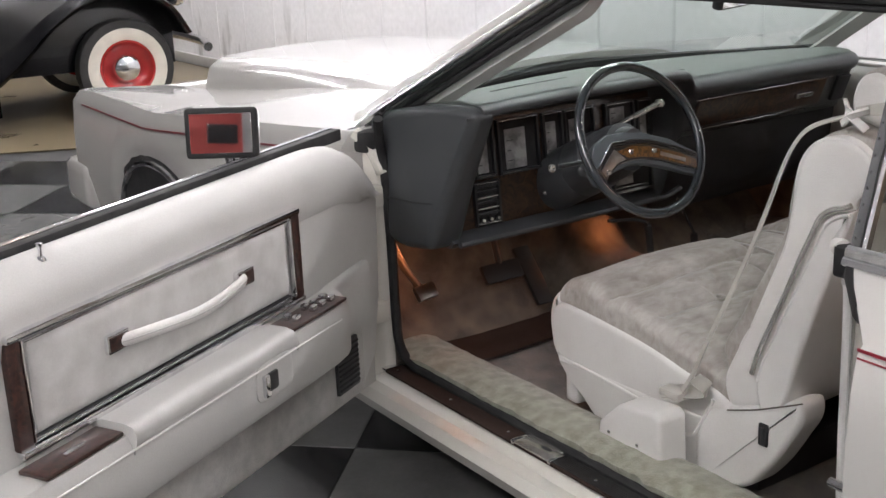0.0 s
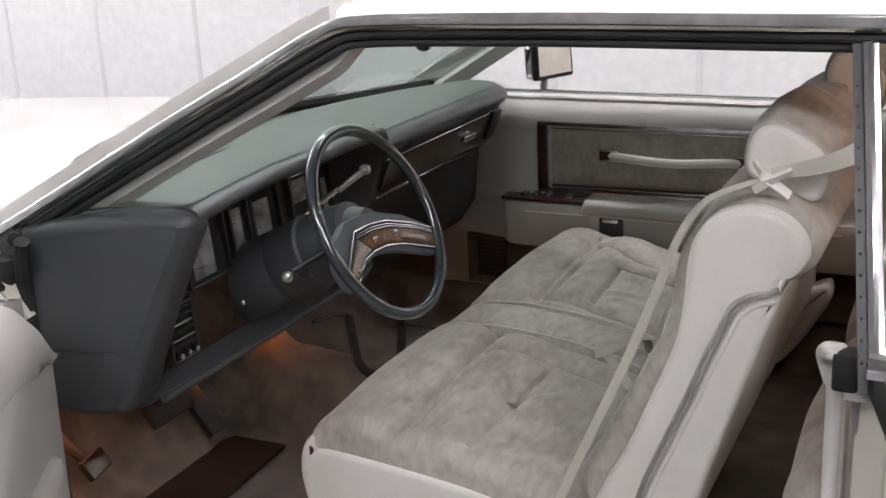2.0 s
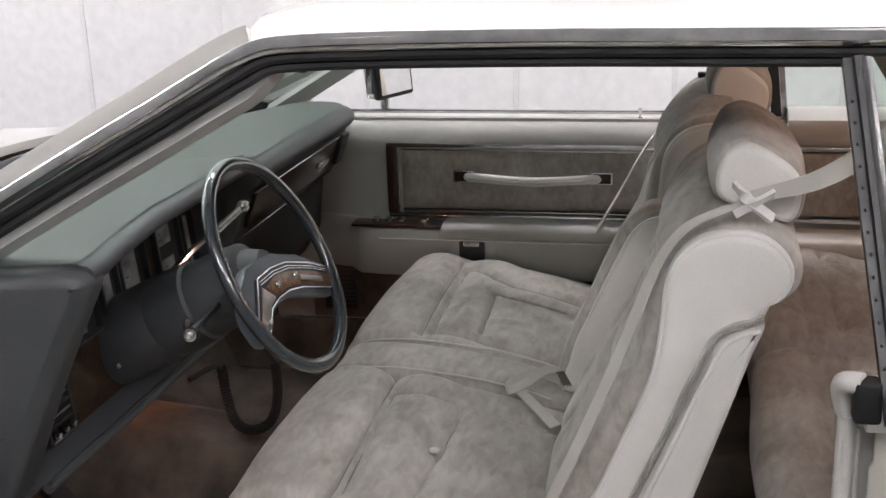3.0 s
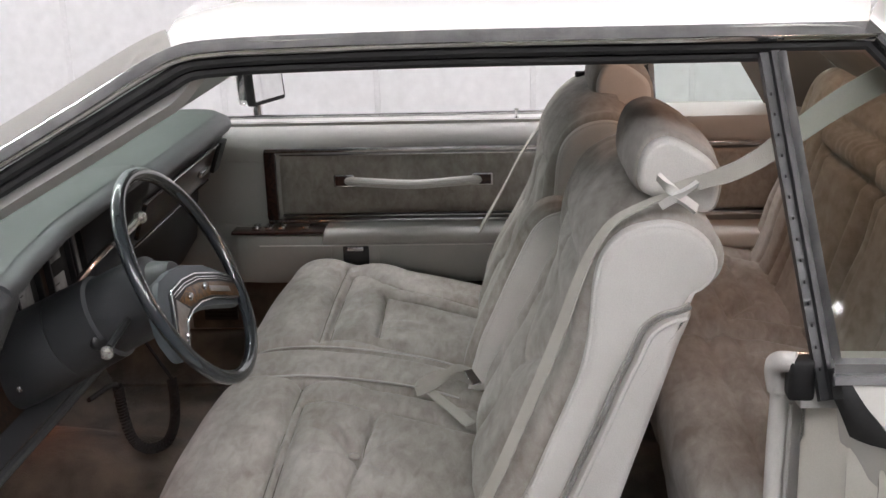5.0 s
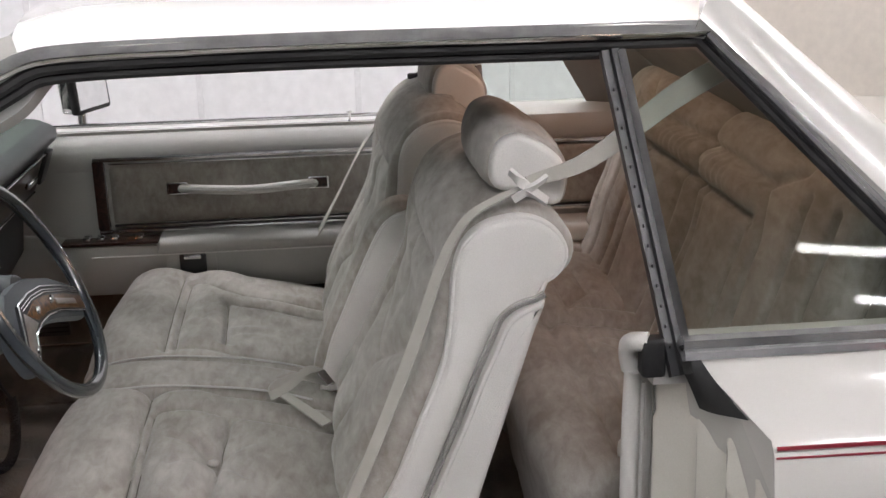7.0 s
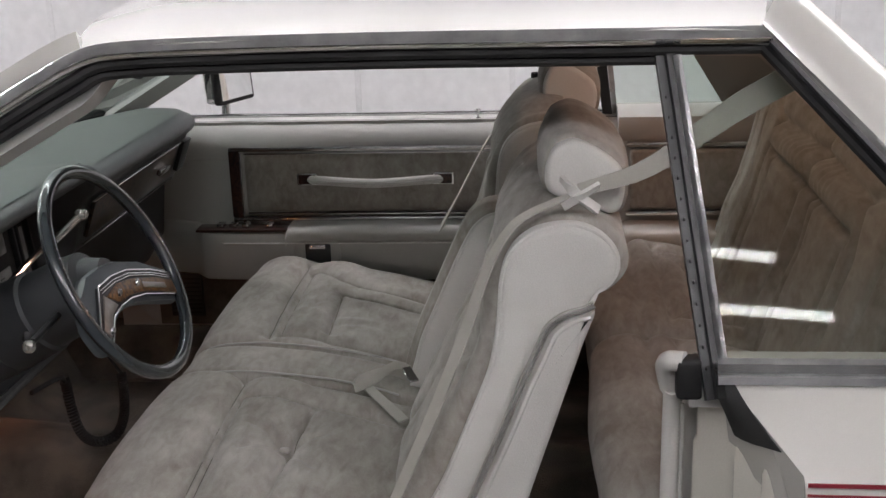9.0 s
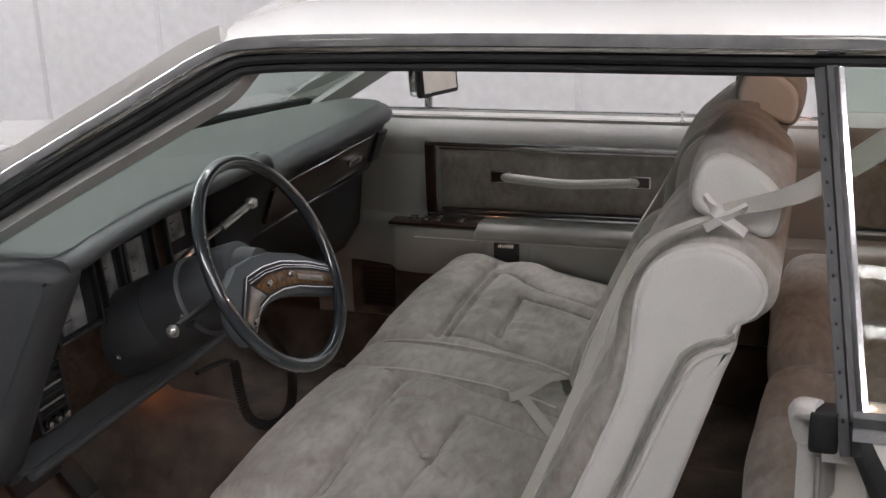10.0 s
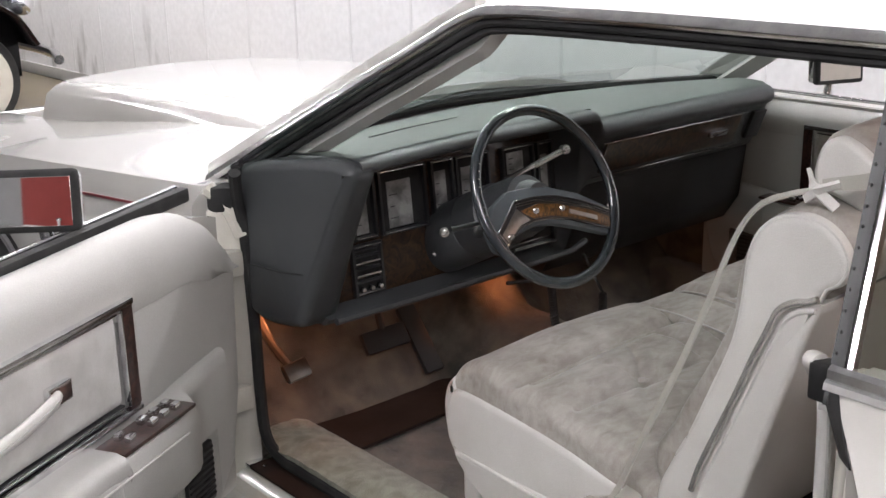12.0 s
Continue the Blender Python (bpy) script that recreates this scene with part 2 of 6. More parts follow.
def stain_wall(m):
    """Smoky stains low on the wall, ahead of the coupe."""
    nt = m.node_tree
    b = nt.nodes["Principled BSDF"]
    src = b.inputs["Base Color"].links[0].from_socket
    co = nt.nodes.new("ShaderNodeTexCoord")
    sep = nt.nodes.new("ShaderNodeSeparateXYZ")
    nt.links.new(co.outputs["Object"], sep.inputs[0])
    lo = nt.nodes.new("ShaderNodeMapRange")
    lo.interpolation_type = "SMOOTHSTEP"
    lo.inputs["From Min"].default_value, lo.inputs["From Max"].default_value, lo.inputs["To Min"].default_value, lo.inputs["To Max"].default_value = 0.2, 1.0, 1.0, 0.0
    nt.links.new(sep.outputs["Z"], lo.inputs["Value"])
    far = nt.nodes.new("ShaderNodeMapRange")
    far.interpolation_type = "SMOOTHSTEP"
    far.inputs["From Min"].default_value, far.inputs["From Max"].default_value = 6.2, 8.2
    nt.links.new(sep.outputs["Y"], far.inputs["Value"])
    mp = nt.nodes.new("ShaderNodeMapping")
    mp.inputs["Scale"].default_value = (1, 3.2, 0.9)
    nt.links.new(co.outputs["Object"], mp.inputs["Vector"])
    no = nt.nodes.new("ShaderNodeTexNoise")
    no.inputs["Scale"].default_value, no.inputs["Detail"].default_value = 1.1, 5
    nt.links.new(mp.outputs["Vector"], no.inputs["Vector"])
    th = nt.nodes.new("ShaderNodeMapRange")
    th.inputs["From Min"].default_value, th.inputs["From Max"].default_value = 0.56, 0.74
    nt.links.new(no.outputs["Fac"], th.inputs["Value"])
    m1, m2 = nt.nodes.new("ShaderNodeMath"), nt.nodes.new("ShaderNodeMath")
    m1.operation = m2.operation = "MULTIPLY"
    nt.links.new(lo.outputs["Result"], m1.inputs[0])
    nt.links.new(far.outputs["Result"], m1.inputs[1])
    nt.links.new(m1.outputs[0], m2.inputs[0])
    nt.links.new(th.outputs["Result"], m2.inputs[1])
    mx = nt.nodes.new("ShaderNodeMix")
    mx.data_type = "RGBA"
    mx.inputs["B"].default_value = (0.13, 0.12, 0.11, 1)
    nt.links.new(m2.outputs[0], mx.inputs["Factor"])
    nt.links.new(src, mx.inputs["A"])
    nt.links.new(mx.outputs["Result"], b.inputs["Base Color"])


stain_wall(WALL)


# ---- mesh tools ----
def bm_ob(name, bm, m, smooth=True):
    bmesh.ops.recalc_face_normals(bm, faces=bm.faces)
    me = bpy.data.meshes.new(name)
    bm.to_mesh(me)
    bm.free()
    for p in me.polygons:
        p.use_smooth = smooth
    me.materials.append(m)
    return new(name, me)


def part(name, bm, m, parent, label="", smooth=True, angle=40):
    ob = bm_ob(name, bm, m, smooth)
    if smooth and angle:
        ob.data.set_sharp_from_angle(angle=radians(angle))
    ob.parent = parent
    if label:
        tagged(ob, label)
    return ob


def thing(name, label, category, group="", kind="", m=None):
    e = new(name)
    e.empty_display_size = 0.1
    if m is not None:
        e.matrix_basis = m
    return tagged(e, label, category, group, kind)


def box(c, s, bevel=0.006, seg=2, m=None):
    bm = bmesh.new()
    bmesh.ops.create_cube(bm, size=1)
    bmesh.ops.scale(bm, vec=s, verts=bm.verts)
    if bevel:
        bmesh.ops.bevel(bm, geom=bm.edges[:], offset=min(bevel, 0.49 * min(s)), segments=seg, profile=0.6, affect="EDGES")
    bmesh.ops.translate(bm, vec=c, verts=bm.verts)
    if m is not None:
        bmesh.ops.transform(bm, matrix=m, verts=bm.verts)
    return bm


def loft(rings, caps=True, closed=True):
    """Skin through rings of equally many points."""
    bm = bmesh.new()
    vs = [[bm.verts.new(p) for p in r] for r in rings]
    n = len(rings[0])
    for a, b in zip(vs, vs[1:]):
        for i in range(n if closed else n - 1):
            j = (i + 1) % n
            bm.faces.new((a[i], a[j], b[j], b[i]))
    if caps and closed:
        bm.faces.new(vs[0])
        bm.faces.new(vs[-1])
    return bm


def smooth_path(pts, per=6):
    """Catmull-Rom through pts."""
    p = [Vector(q) for q in pts]
    p = [2 * p[0] - p[1]] + p + [2 * p[-1] - p[-2]]
    out = []
    for a, b, c, d in zip(p, p[1:], p[2:], p[3:]):
        for k in range(per):
            t = k / per
            out.append(0.5 * (2 * b + (c - a) * t + (2 * a - 5 * b + 4 * c - d) * t * t + (3 * b - a - 3 * c + d) * t ** 3))
    out.append(p[-2])
    return out


def sweep(path, profile, side=(0, 0, 1), caps=True):
    """Carry a closed profile of (across, out) along path; 'out' leans to the vector side."""
    path = [Vector(q) for q in path]
    rings = []
    for i, p in enumerate(path):
        d = (path[min(i + 1, len(path) - 1)] - path[max(i - 1, 0)]).normalized()
        s = side[i] if isinstance(side, list) else side
        out = (Vector(s) - d * d.dot(Vector(s))).normalized()
        across = d.cross(out)
        rings.append([p + across * a + out * o for a, o in profile])
    return loft(rings, caps)


def circle(r, n=10, ry=None):
    return [(r * math.cos(2 * math.pi * k / n), (ry or r) * math.sin(2 * math.pi * k / n)) for k in range(n)]


def tube(path, r, n=10, per=0):
    path = smooth_path(path, per) if per else path
    d = (Vector(path[-1]) - Vector(path[0])).normalized()
    side = (0, 0, 1) if abs(d.z) < 0.8 else (1, 0, 0)
    return sweep(path, circle(r, n), side)


def join(*bms):
    """One bmesh out of several."""
    base = bms[0]
    for b in bms[1:]:
        me = bpy.data.meshes.new("tmp")
        b.to_mesh(me)
        b.free()
        base.from_mesh(me)
        bpy.data.meshes.remove(me)
    return base


def prism(poly, axis, lo, hi, bevel=0.0, seg=2):
    """A polygon of two coordinates drawn out along axis 'x', 'y' or 'z'."""
    def at(a, b, h):
        return {"x": (h, a, b), "y": (a, h, b), "z": (a, b, h)}[axis]
    bm = bmesh.new()
    lo_v, hi_v = [bm.verts.new(at(a, b, lo)) for a, b in poly], [bm.verts.new(at(a, b, hi)) for a, b in poly]
    bm.faces.new(lo_v)
    bm.faces.new(hi_v)
    n = len(poly)
    for i in range(n):
        bm.faces.new((lo_v[i], lo_v[(i + 1) % n], hi_v[(i + 1) % n], hi_v[i]))
    bmesh.ops.recalc_face_normals(bm, faces=bm.faces)
    if bevel:
        bmesh.ops.bevel(bm, geom=bm.edges[:], offset=bevel, segments=seg, profile=0.6, affect="EDGES")
    return bm


def sheet(f, nu, nv, thick=0.0):
    """A surface f(u, v), u and v from 0 to 1; with a thickness it becomes a closed slab."""
    pts = [[Vector(f(i / nu, j / nv)) for j in range(nv + 1)] for i in range(nu + 1)]
    bm = bmesh.new()
    top = [[bm.verts.new(p) for p in row] for row in pts]
    for i in range(nu):
        for j in range(nv):
            bm.faces.new((top[i][j], top[i + 1][j], top[i + 1][j + 1], top[i][j + 1]))
    if thick:
        bm.normal_update()
        low = [[bm.verts.new(v.co - v.normal * thick) for v in row] for row in top]
        for i in range(nu):
            for j in range(nv):
                bm.faces.new((low[i][j], low[i][j + 1], low[i + 1][j + 1], low[i + 1][j]))
        edge = [(i, 0) for i in range(nu)] + [(nu, j) for j in range(nv)] + [(i, nv) for i in range(nu, 0, -1)] + [(0, j) for j in range(nv, 0, -1)]
        for (a, b), (c, d) in zip(edge, edge[1:] + edge[:1]):
            bm.faces.new((top[a][b], low[a][b], low[c][d], top[c][d]))
    return bm


def pillow(c, s, e1=0.6, e2=0.6, nu=20, nv=28, m=None, dent=None):
    """A superellipsoid: a stuffed form with softly squared corners."""
    def pw(x, e):
        return math.copysign(abs(x) ** e, x)
    bm = bmesh.new()
    rows = []
    for i in range(1, nu):
        a = -math.pi / 2 + math.pi * i / nu
        row = []
        for j in range(nv):
            b = 2 * math.pi * j / nv
            p = Vector((pw(math.cos(a), e1) * pw(math.cos(b), e2) * s[0] / 2, pw(math.cos(a), e1) * pw(math.sin(b), e2) * s[1] / 2, pw(math.sin(a), e1) * s[2] / 2))
            if dent:
                p = Vector(dent(p))
            row.append(bm.verts.new(p))
        rows.append(row)
    for a, b in zip(rows, rows[1:]):
        for j in range(nv):
            bm.faces.new((a[j], a[(j + 1) % nv], b[(j + 1) % nv], b[j]))
    bm.faces.new(rows[0])
    bm.faces.new(rows[-1])
    bmesh.ops.translate(bm, vec=c, verts=bm.verts)
    if m is not None:
        bmesh.ops.transform(bm, matrix=m, verts=bm.verts)
    return bm


def lathe(profile, n=32, m=None):
    """Turn (radius, height) pairs round z."""
    rings = [[(r * math.cos(2 * math.pi * k / n), r * math.sin(2 * math.pi * k / n), h) for k in range(n)] for r, h in profile]
    bm = loft(rings, caps=False)
    bmesh.ops.remove_doubles(bm, verts=bm.verts, dist=1e-6)
    if m is not None:
        bmesh.ops.transform(bm, matrix=m, verts=bm.verts)
    return bm


def seg_dist(p, a, b):
    ax, ay = b[0] - a[0], b[1] - a[1]
    t = max(0.0, min(1.0, ((p[0] - a[0]) * ax + (p[1] - a[1]) * ay) / (ax * ax + ay * ay + 1e-12)))
    return math.hypot(p[0] - a[0] - t * ax, p[1] - a[1] - t * ay)


def groove(p, segs, width, depth):
    """Sum of sewn-in valleys along segments."""
    return max((depth * math.exp(-(seg_dist(p, a, b) / width) ** 2) for a, b in segs), default=0.0)


# ---- the hall ----
WALL_X = 2.05


def build_hall():
    floor = part("floor", box((0, 2, -0.03), (24, 36, 0.05), 0), GROUT, None, smooth=False)
    tagged(floor, "showroom floor under black and grey checkered tiles", "floor", kind="structure")
    tan = part("pavement", sheet(lambda u, v: (-9 + 11.0 * u, (6.62 - 0.5 * (u * 11.0 - 9.0 + 0.6)) + v * (13.5 - 0.0 * u), 0.008), 2, 2, 0.006), BROWN_FLOOR, None, smooth=False)
    tagged(tan, "tan polished concrete strip beside the checkered tiles", "floor", kind="structure")
    wall = part("wall_east", box((WALL_X + 0.1, 2, 1.9), (0.2, 36, 3.84), 0), WALL, None, smooth=False)
    tagged(wall, "white panelled showroom wall with faint vertical joints", "wall", kind="structure")
    for k in range(-8, 24):
        part("joint", box((WALL_X - 0.001, 3.30 + 0.585 * k, 1.9), (0.004, 0.022, 3.8), 0.001, 1), SEAM, wall)
    part("baseboard", box((WALL_X - 0.008, 2, 0.05), (0.016, 36, 0.10), 0.004), WHITE_TRIM, wall)
    for n, c, s in (("wall_west", (-9.1, 2, 1.9), (0.2, 36, 3.84)), ("wall_north", (-3.5, 19.9, 1.9), (11.0, 0.2, 3.84)), ("wall_south", (-3.5, -15.9, 1.9), (11.0, 0.2, 3.84))):
        tagged(part(n, box(c, s, 0), GREY_WALL, None, smooth=False), "plain grey showroom wall", "wall", kind="structure")
    # wall is coloured beige from about y = -7 to -1
    part("beige_panel", box((WALL_X - 0.004, -4.0, 1.95), (0.012, 5.9, 3.7), 0.002), BEIGE_WALL, wall, "beige stretch of the wall")
    west = bpy.data.objects["wall_west"]
    part("red_panel", box((-8.99, -4.7, 1.6), (0.02, 0.95, 3.2), 0.004), RED_WALL, west, "dark red painted wall section")
    part("shop_window", box((-8.975, -4.9, 1.52), (0.02, 0.4, 0.20), 0.004), DARK, west, "dark window in the red wall")
    tagged(part("ceiling", box((-3.5, 2, 3.86), (11.4, 36, 0.1), 0), CEIL, None, smooth=False), "plain grey showroom ceiling", "ceiling", kind="structure")


def lamp_material():
    m = bpy.data.materials.new("lamp_diffuser")
    m.use_nodes = True
    b = m.node_tree.nodes["Principled BSDF"]
    b.inputs["Base Color"].default_value = (0.9, 0.9, 0.9, 1)
    b.inputs["Emission Color"].default_value = (*LAMP_COLOR, 1)
    b.inputs["Emission Strength"].default_value = LAMP_STRENGTH
    return m


def build_lamps():
    diff = lamp_material()
    first = thing("ceiling_light", "long white fluorescent tube fitting under the ceiling", "ceiling light", "ceiling lights")
    part("housing", box((0, 0, 0.04), (0.035, 2.4, 0.04), 0.008), WHITE_TRIM, first)
    for y in (-0.9, 0.9):
        part("hanger", box((0, y, 0.17), (0.02, 0.02, 0.24), 0.003), WHITE_TRIM, first)
    part("diffuser", box((0, 0, 0.0), (0.055, 2.36, 0.035), 0.012), diff, first)
    spots = [(-3.8, 0.4), (-4.25, 0.1), (-3.8, -2.9), (-4.25, -3.3), (-3.8, -5.5), (-4.25, 7.6), (-2.2, -2.8)] + [(1.5, y) for y in (-3.2, -0.6, 2.0, 4.6, 7.2, 9.8)] + [(-1.4, 8.6), (0.2, 6.9), (0.2, 4.2)]
    first.matrix_basis = pose(spots[0][0], spots[0][1], 3.52)
    for x, y in spots[1:]:
        copy_thing(first, pose(x, y, 3.52))


# ---- the black car beyond ----
def build_black_car():
    c = thing("vintage_car", "black vintage car with running board and whitewall tyre", "car", m=pose(0.52, 7.42, 0, 0, 0, -4))
    # its nose points along +x; the front wheel's hub is at the origin
    def wheel(x, y):
        w = part("wheel", lathe([(0.235, -0.085), (0.30, -0.095), (0.35, -0.075), (0.362, -0.03), (0.362, 0.03), (0.35, 0.075), (0.30, 0.095), (0.235, 0.085)], 40), TYRE, c)
        w.matrix_basis = pose(x, y, 0.362, 90, 0, 0)
        part("whitewall", lathe([(0.20, 0.084), (0.215, 0.095), (0.285, 0.099), (0.30, 0.092)], 40), WHITEWALL, w, "cream whitewall band")
        part("rim", lathe([(0.0, 0.03), (0.10, 0.035), (0.15, 0.045), (0.175, 0.06), (0.19, 0.09), (0.205, 0.096), (0.21, 0.085)], 40), RED_PAINT, w, "red steel rim")
        part("hubcap", lathe([(0.0, 0.12), (0.05, 0.115), (0.085, 0.10), (0.105, 0.075), (0.11, 0.05)], 32), CHROME, w, "domed chrome hubcap")
    wheel(0, 0)
    wheel(0, 1.45)
    wheel(-2.85, 0)
    body = loft([[(x, 0.10 + 0.5 * i0, z) for i0, z in ((0, 0.35), (0, 0.9), (0.25, h), (2.2, h), (2.5, 0.9), (2.5, 0.35))] for x, h in ((-4.0, 1.0), (-3.2, 1.5), (-2.6, 1.72), (-1.4, 1.72), (-0.95, 1.25), (0.1, 1.15), (0.42, 1.05))])
    part("body", body, BLACK_PAINT, c)
    arc = [(-0.95, -0.02, 0.36), (-0.75, -0.02, 0.52), (-0.5, -0.02, 0.75), (-0.2, -0.02, 0.90), (0.1, -0.02, 0.92), (0.33, -0.02, 0.80), (0.46, -0.02, 0.60)]
    part("fender", sweep(smooth_path(arc, 5), [(-0.16, -0.035), (0.20, -0.03), (0.24, 0.0), (0.16, 0.02), (-0.16, 0.015)], (0, 0, 1)), BLACK_PAINT, c)
    part("running_board", box((-1.75, 0.02, 0.37), (1.75, 0.32, 0.05), 0.015), BLACK_PAINT, c)
    part("running_board_trim", box((-1.75, -0.145, 0.395), (1.75, 0.018, 0.02), 0.006), CHROME, c, "chrome running board strip")
    part("apron", box((-1.75, 0.12, 0.22), (1.7, 0.1, 0.28), 0.01), BLACK_PAINT, c)
    part("headlamp", pillow((0.47, 0.10, 0.86), (0.17, 0.18, 0.18), 0.9, 0.9, 12, 16), CHROME, c, "chrome headlamp shell")
    part("bumper", tube([(0.66, 0.0, 0.45), (0.74, 0.4, 0.46), (0.74, 1.1, 0.46), (0.66, 1.5, 0.45)], 0.035, 10, 4), CHROME, c, "chrome front bumper")


build_hall()
build_lamps()
build_black_car()


def build_tiles():
    """Checkered tiles set at 45 degrees to the coupe, each a plate of its own on the floor."""
    floor = bpy.data.objects["floor"]
    a, side = radians(45.5), 0.612
    u, v = Vector((math.cos(a), math.sin(a), 0)), Vector((math.sin(a), -math.cos(a), 0))
    o = Vector((-0.99, 1.533, 0))
    bm = box((0, 0, 0), (side - 0.003, side - 0.003, 0.008), 0.0015, 1)
    me = []
    for m in (TILE_BLACK, TILE_GREY):
        ob = bm_ob("tile", bm.copy(), m, False)
        me.append(ob.data)
        bpy.data.objects.remove(ob)
    bm.free()
    for i in range(-12, 13):
        for j in range(-12, 13):
            c = o + u * side * (i + 0.5) + v * side * (j + 0.5)
            if not (-5.4 < c.x < 1.75 and -3.8 < c.y < 6.45 - 0.5 * (c.x + 0.6)):
                continue
            t = new("tile", me[(i + j) % 2])
            t.parent = floor
            t.matrix_basis = pose(c.x, c.y, 0.0005, 0, 0, 45.5)


# ---- the white coupe: body ----
CAR = thing("coupe", "white two-door coupe with driver's door open, grey interior", "car")
RAIL = smooth_path([(-0.672, -0.06, 1.3030), (-0.675, 0.2, 1.3040), (-0.680, 0.5, 1.3055), (-0.694, 0.74, 1.3048), (-0.706, 0.84, 1.3025), (-0.7145, 0.880, 1.2975), (-0.7235, 0.915, 1.2835), (-0.735, 0.955, 1.262), (-0.755, 1.030, 1.2195), (-0.790, 1.163, 1.146), (-0.835, 1.333, 1.048), (-0.880, 1.498, 0.952), (-0.905, 1.570, 0.908)], 6)


def lerp(a, b, t):
    return a + (b - a) * t


def smoothstep(t):
    t = max(0.0, min(1.0, t))
    return t * t * (3 - 2 * t)


def roof_z(x, y):
    front = max(0.0, y - 0.35) ** 2 * 0.012 + max(0.0, y - 0.84) ** 2 * 1.5
    rear = max(0.0, 0.05 - y) ** 2 * 0.5
    return 1.357 - 0.050 * (abs(x) / 0.68) ** 5 - front - rear


def build_roof():
    def f(u, v):
        a = 2 * u - 1
        y = lerp(-0.080 - 0.02 * (1 - a * a), 0.905 + 0.05 * (1 - a * a), v)
        return (a * lerp(0.676, 0.706, smoothstep((y - 0.4) / 0.5)), y, roof_z(0.676 * a, y) + 0.004)
    part("roof", sheet(f, 40, 24, 0.02), PAINT, CAR)
    part("headliner", sheet(lambda u, v: (lerp(-0.63, 0.63, u), lerp(-0.06, 0.86, v), 1.298 + 0.025 * math.sin(math.pi * u)), 10, 6, 0.008), HEADLINER, CAR, "grey cloth headliner")
    for s in (-1, 1):
        m = Matrix.Diagonal((-s, 1, 1, 1))
        path = [m @ p for p in RAIL]
        side = (s * 0.85, 0, 0.52)
        part("drip_moulding", sweep(path, [(-0.0115, -0.004), (0.0115, -0.004), (0.012, 0.003), (0.007, 0.006), (0.002, 0.006), (-0.004, 0.009), (-0.009, 0.009), (-0.0115, 0.005)], side), CHROME, CAR, "polished chrome drip moulding")
        bend = [smoothstep((k / len(path) - 0.36) / 0.16) for k in range(len(path))]
        inner = [p + Vector((-s * 0.010, -0.010 * w, -0.0195)) for p, w in zip(path, bend)]
        for n, off, r in (("weatherstrip", 0.0, 0.0085), ("weatherstrip", -0.0145, 0.0082)):
            pp = [p + Vector((-s * 0.008 if off else 0, off * 0.6 * w, off * (1 - 0.15 * w))) for p, w in zip(inner, bend)]
            if off:
                pp = [p for p in pp if p.y > 0.05]
            part(n, sweep(pp, circle(r, 8), side), RUBBER, CAR, "black rubber door seal")
        # painted windshield pillar outside the moulding and pale trim inside
        pil = path[int(len(path) * 0.42):]
        outer = [p + Vector((-s * 0.0095, 0.0138, 0.0150)) for p in pil]
        part("windshield_pillar", sweep(outer, [(-0.0225, -0.026), (0.0225, -0.026), (0.0215, -0.002), (0.012, 0.001), (-0.012, 0.001), (-0.0215, -0.002)], side), PAINT, CAR)
        k0 = int(len(path) * 0.36)
        trim = [p + Vector((-s * 0.048, -0.004, lerp(-0.012, -0.047, w))) for p, w in zip(path[k0:-7], bend[k0:-7])]
        part("pillar_trim", sweep(trim, [(-0.02, -0.02), (0.02, -0.02), (0.022, 0.012), (-0.022, 0.012)], side), WHITE_TRIM, CAR, "off-white pillar trim")
    part("header_trim", sweep([(-0.64, 0.868, 1.290), (0, 0.925, 1.322), (0.64, 0.868, 1.290)], [(-0.03, -0.012), (0.03, -0.012), (0.03, 0.012), (-0.03, 0.012)], (0, 0, 1)), WHITE_TRIM, CAR)


def base_y(x):
    """The foot of the curved windshield."""
    return 1.785 - 0.62 * x ** 2 + 0.26 * x ** 4


def build_windshield():
    def f(u, v):
        a = 2 * u - 1
        base = Vector((0.93 * a, base_y(0.93 * a), 0.940))
        top = Vector((0.685 * a, 0.955 - 0.055 * a ** 2, roof_z(0.66 * a, 0.90) - 0.010))
        p = base.lerp(top, v)
        return p - Vector((0, 0.035, 0.045)) * math.sin(math.pi * v) * (1 - a ** 4)
    g = part("windshield", sheet(f, 20, 8), GLASS, CAR, "green-tinted windshield glass")
    part("windshield_seal", tube([(0.90 * a, base_y(0.90 * a), 0.943) for a in [k / 12 - 1 for k in range(25)]], 0.015, 8), RUBBER, CAR)
    part("cowl", sheet(lambda u, v: (lerp(-0.82, 0.82, u), base_y(lerp(-0.82, 0.82, u)) + 0.07 * v, 0.918 - 0.005 * v), 14, 3, 0.03), DARK, CAR, "black cowl grille")
    rm = part("rearview_mirror", box((0, 0, 0), (0.25, 0.030, 0.062), 0.013, 3, pose(0.0, 1.055, 1.205, 12, 0, 14)), DARK, CAR, "dark interior rear-view mirror")
    part("mirror_glass", box((0, -0.016, 0), (0.232, 0.003, 0.048), 0.001, 1, pose(0.0, 1.055, 1.205, 12, 0, 14)), MIRROR, rm)
    part("mirror_arm", tube([(0.0, 1.06, 1.22), (0.0, 1.05, 1.26), (0.0, 1.0, 1.30)], 0.008, 8, 3), CHROME, rm)
    for x0, x1 in ((-0.62, -0.08), (0.0, 0.56)):
        w = part("wiper", tube([(x, base_y(x) + 0.02, 0.951) for x in [lerp(x0, x1, k / 6) for k in range(7)]], 0.006, 6), DARK, CAR, "black windshield wiper")


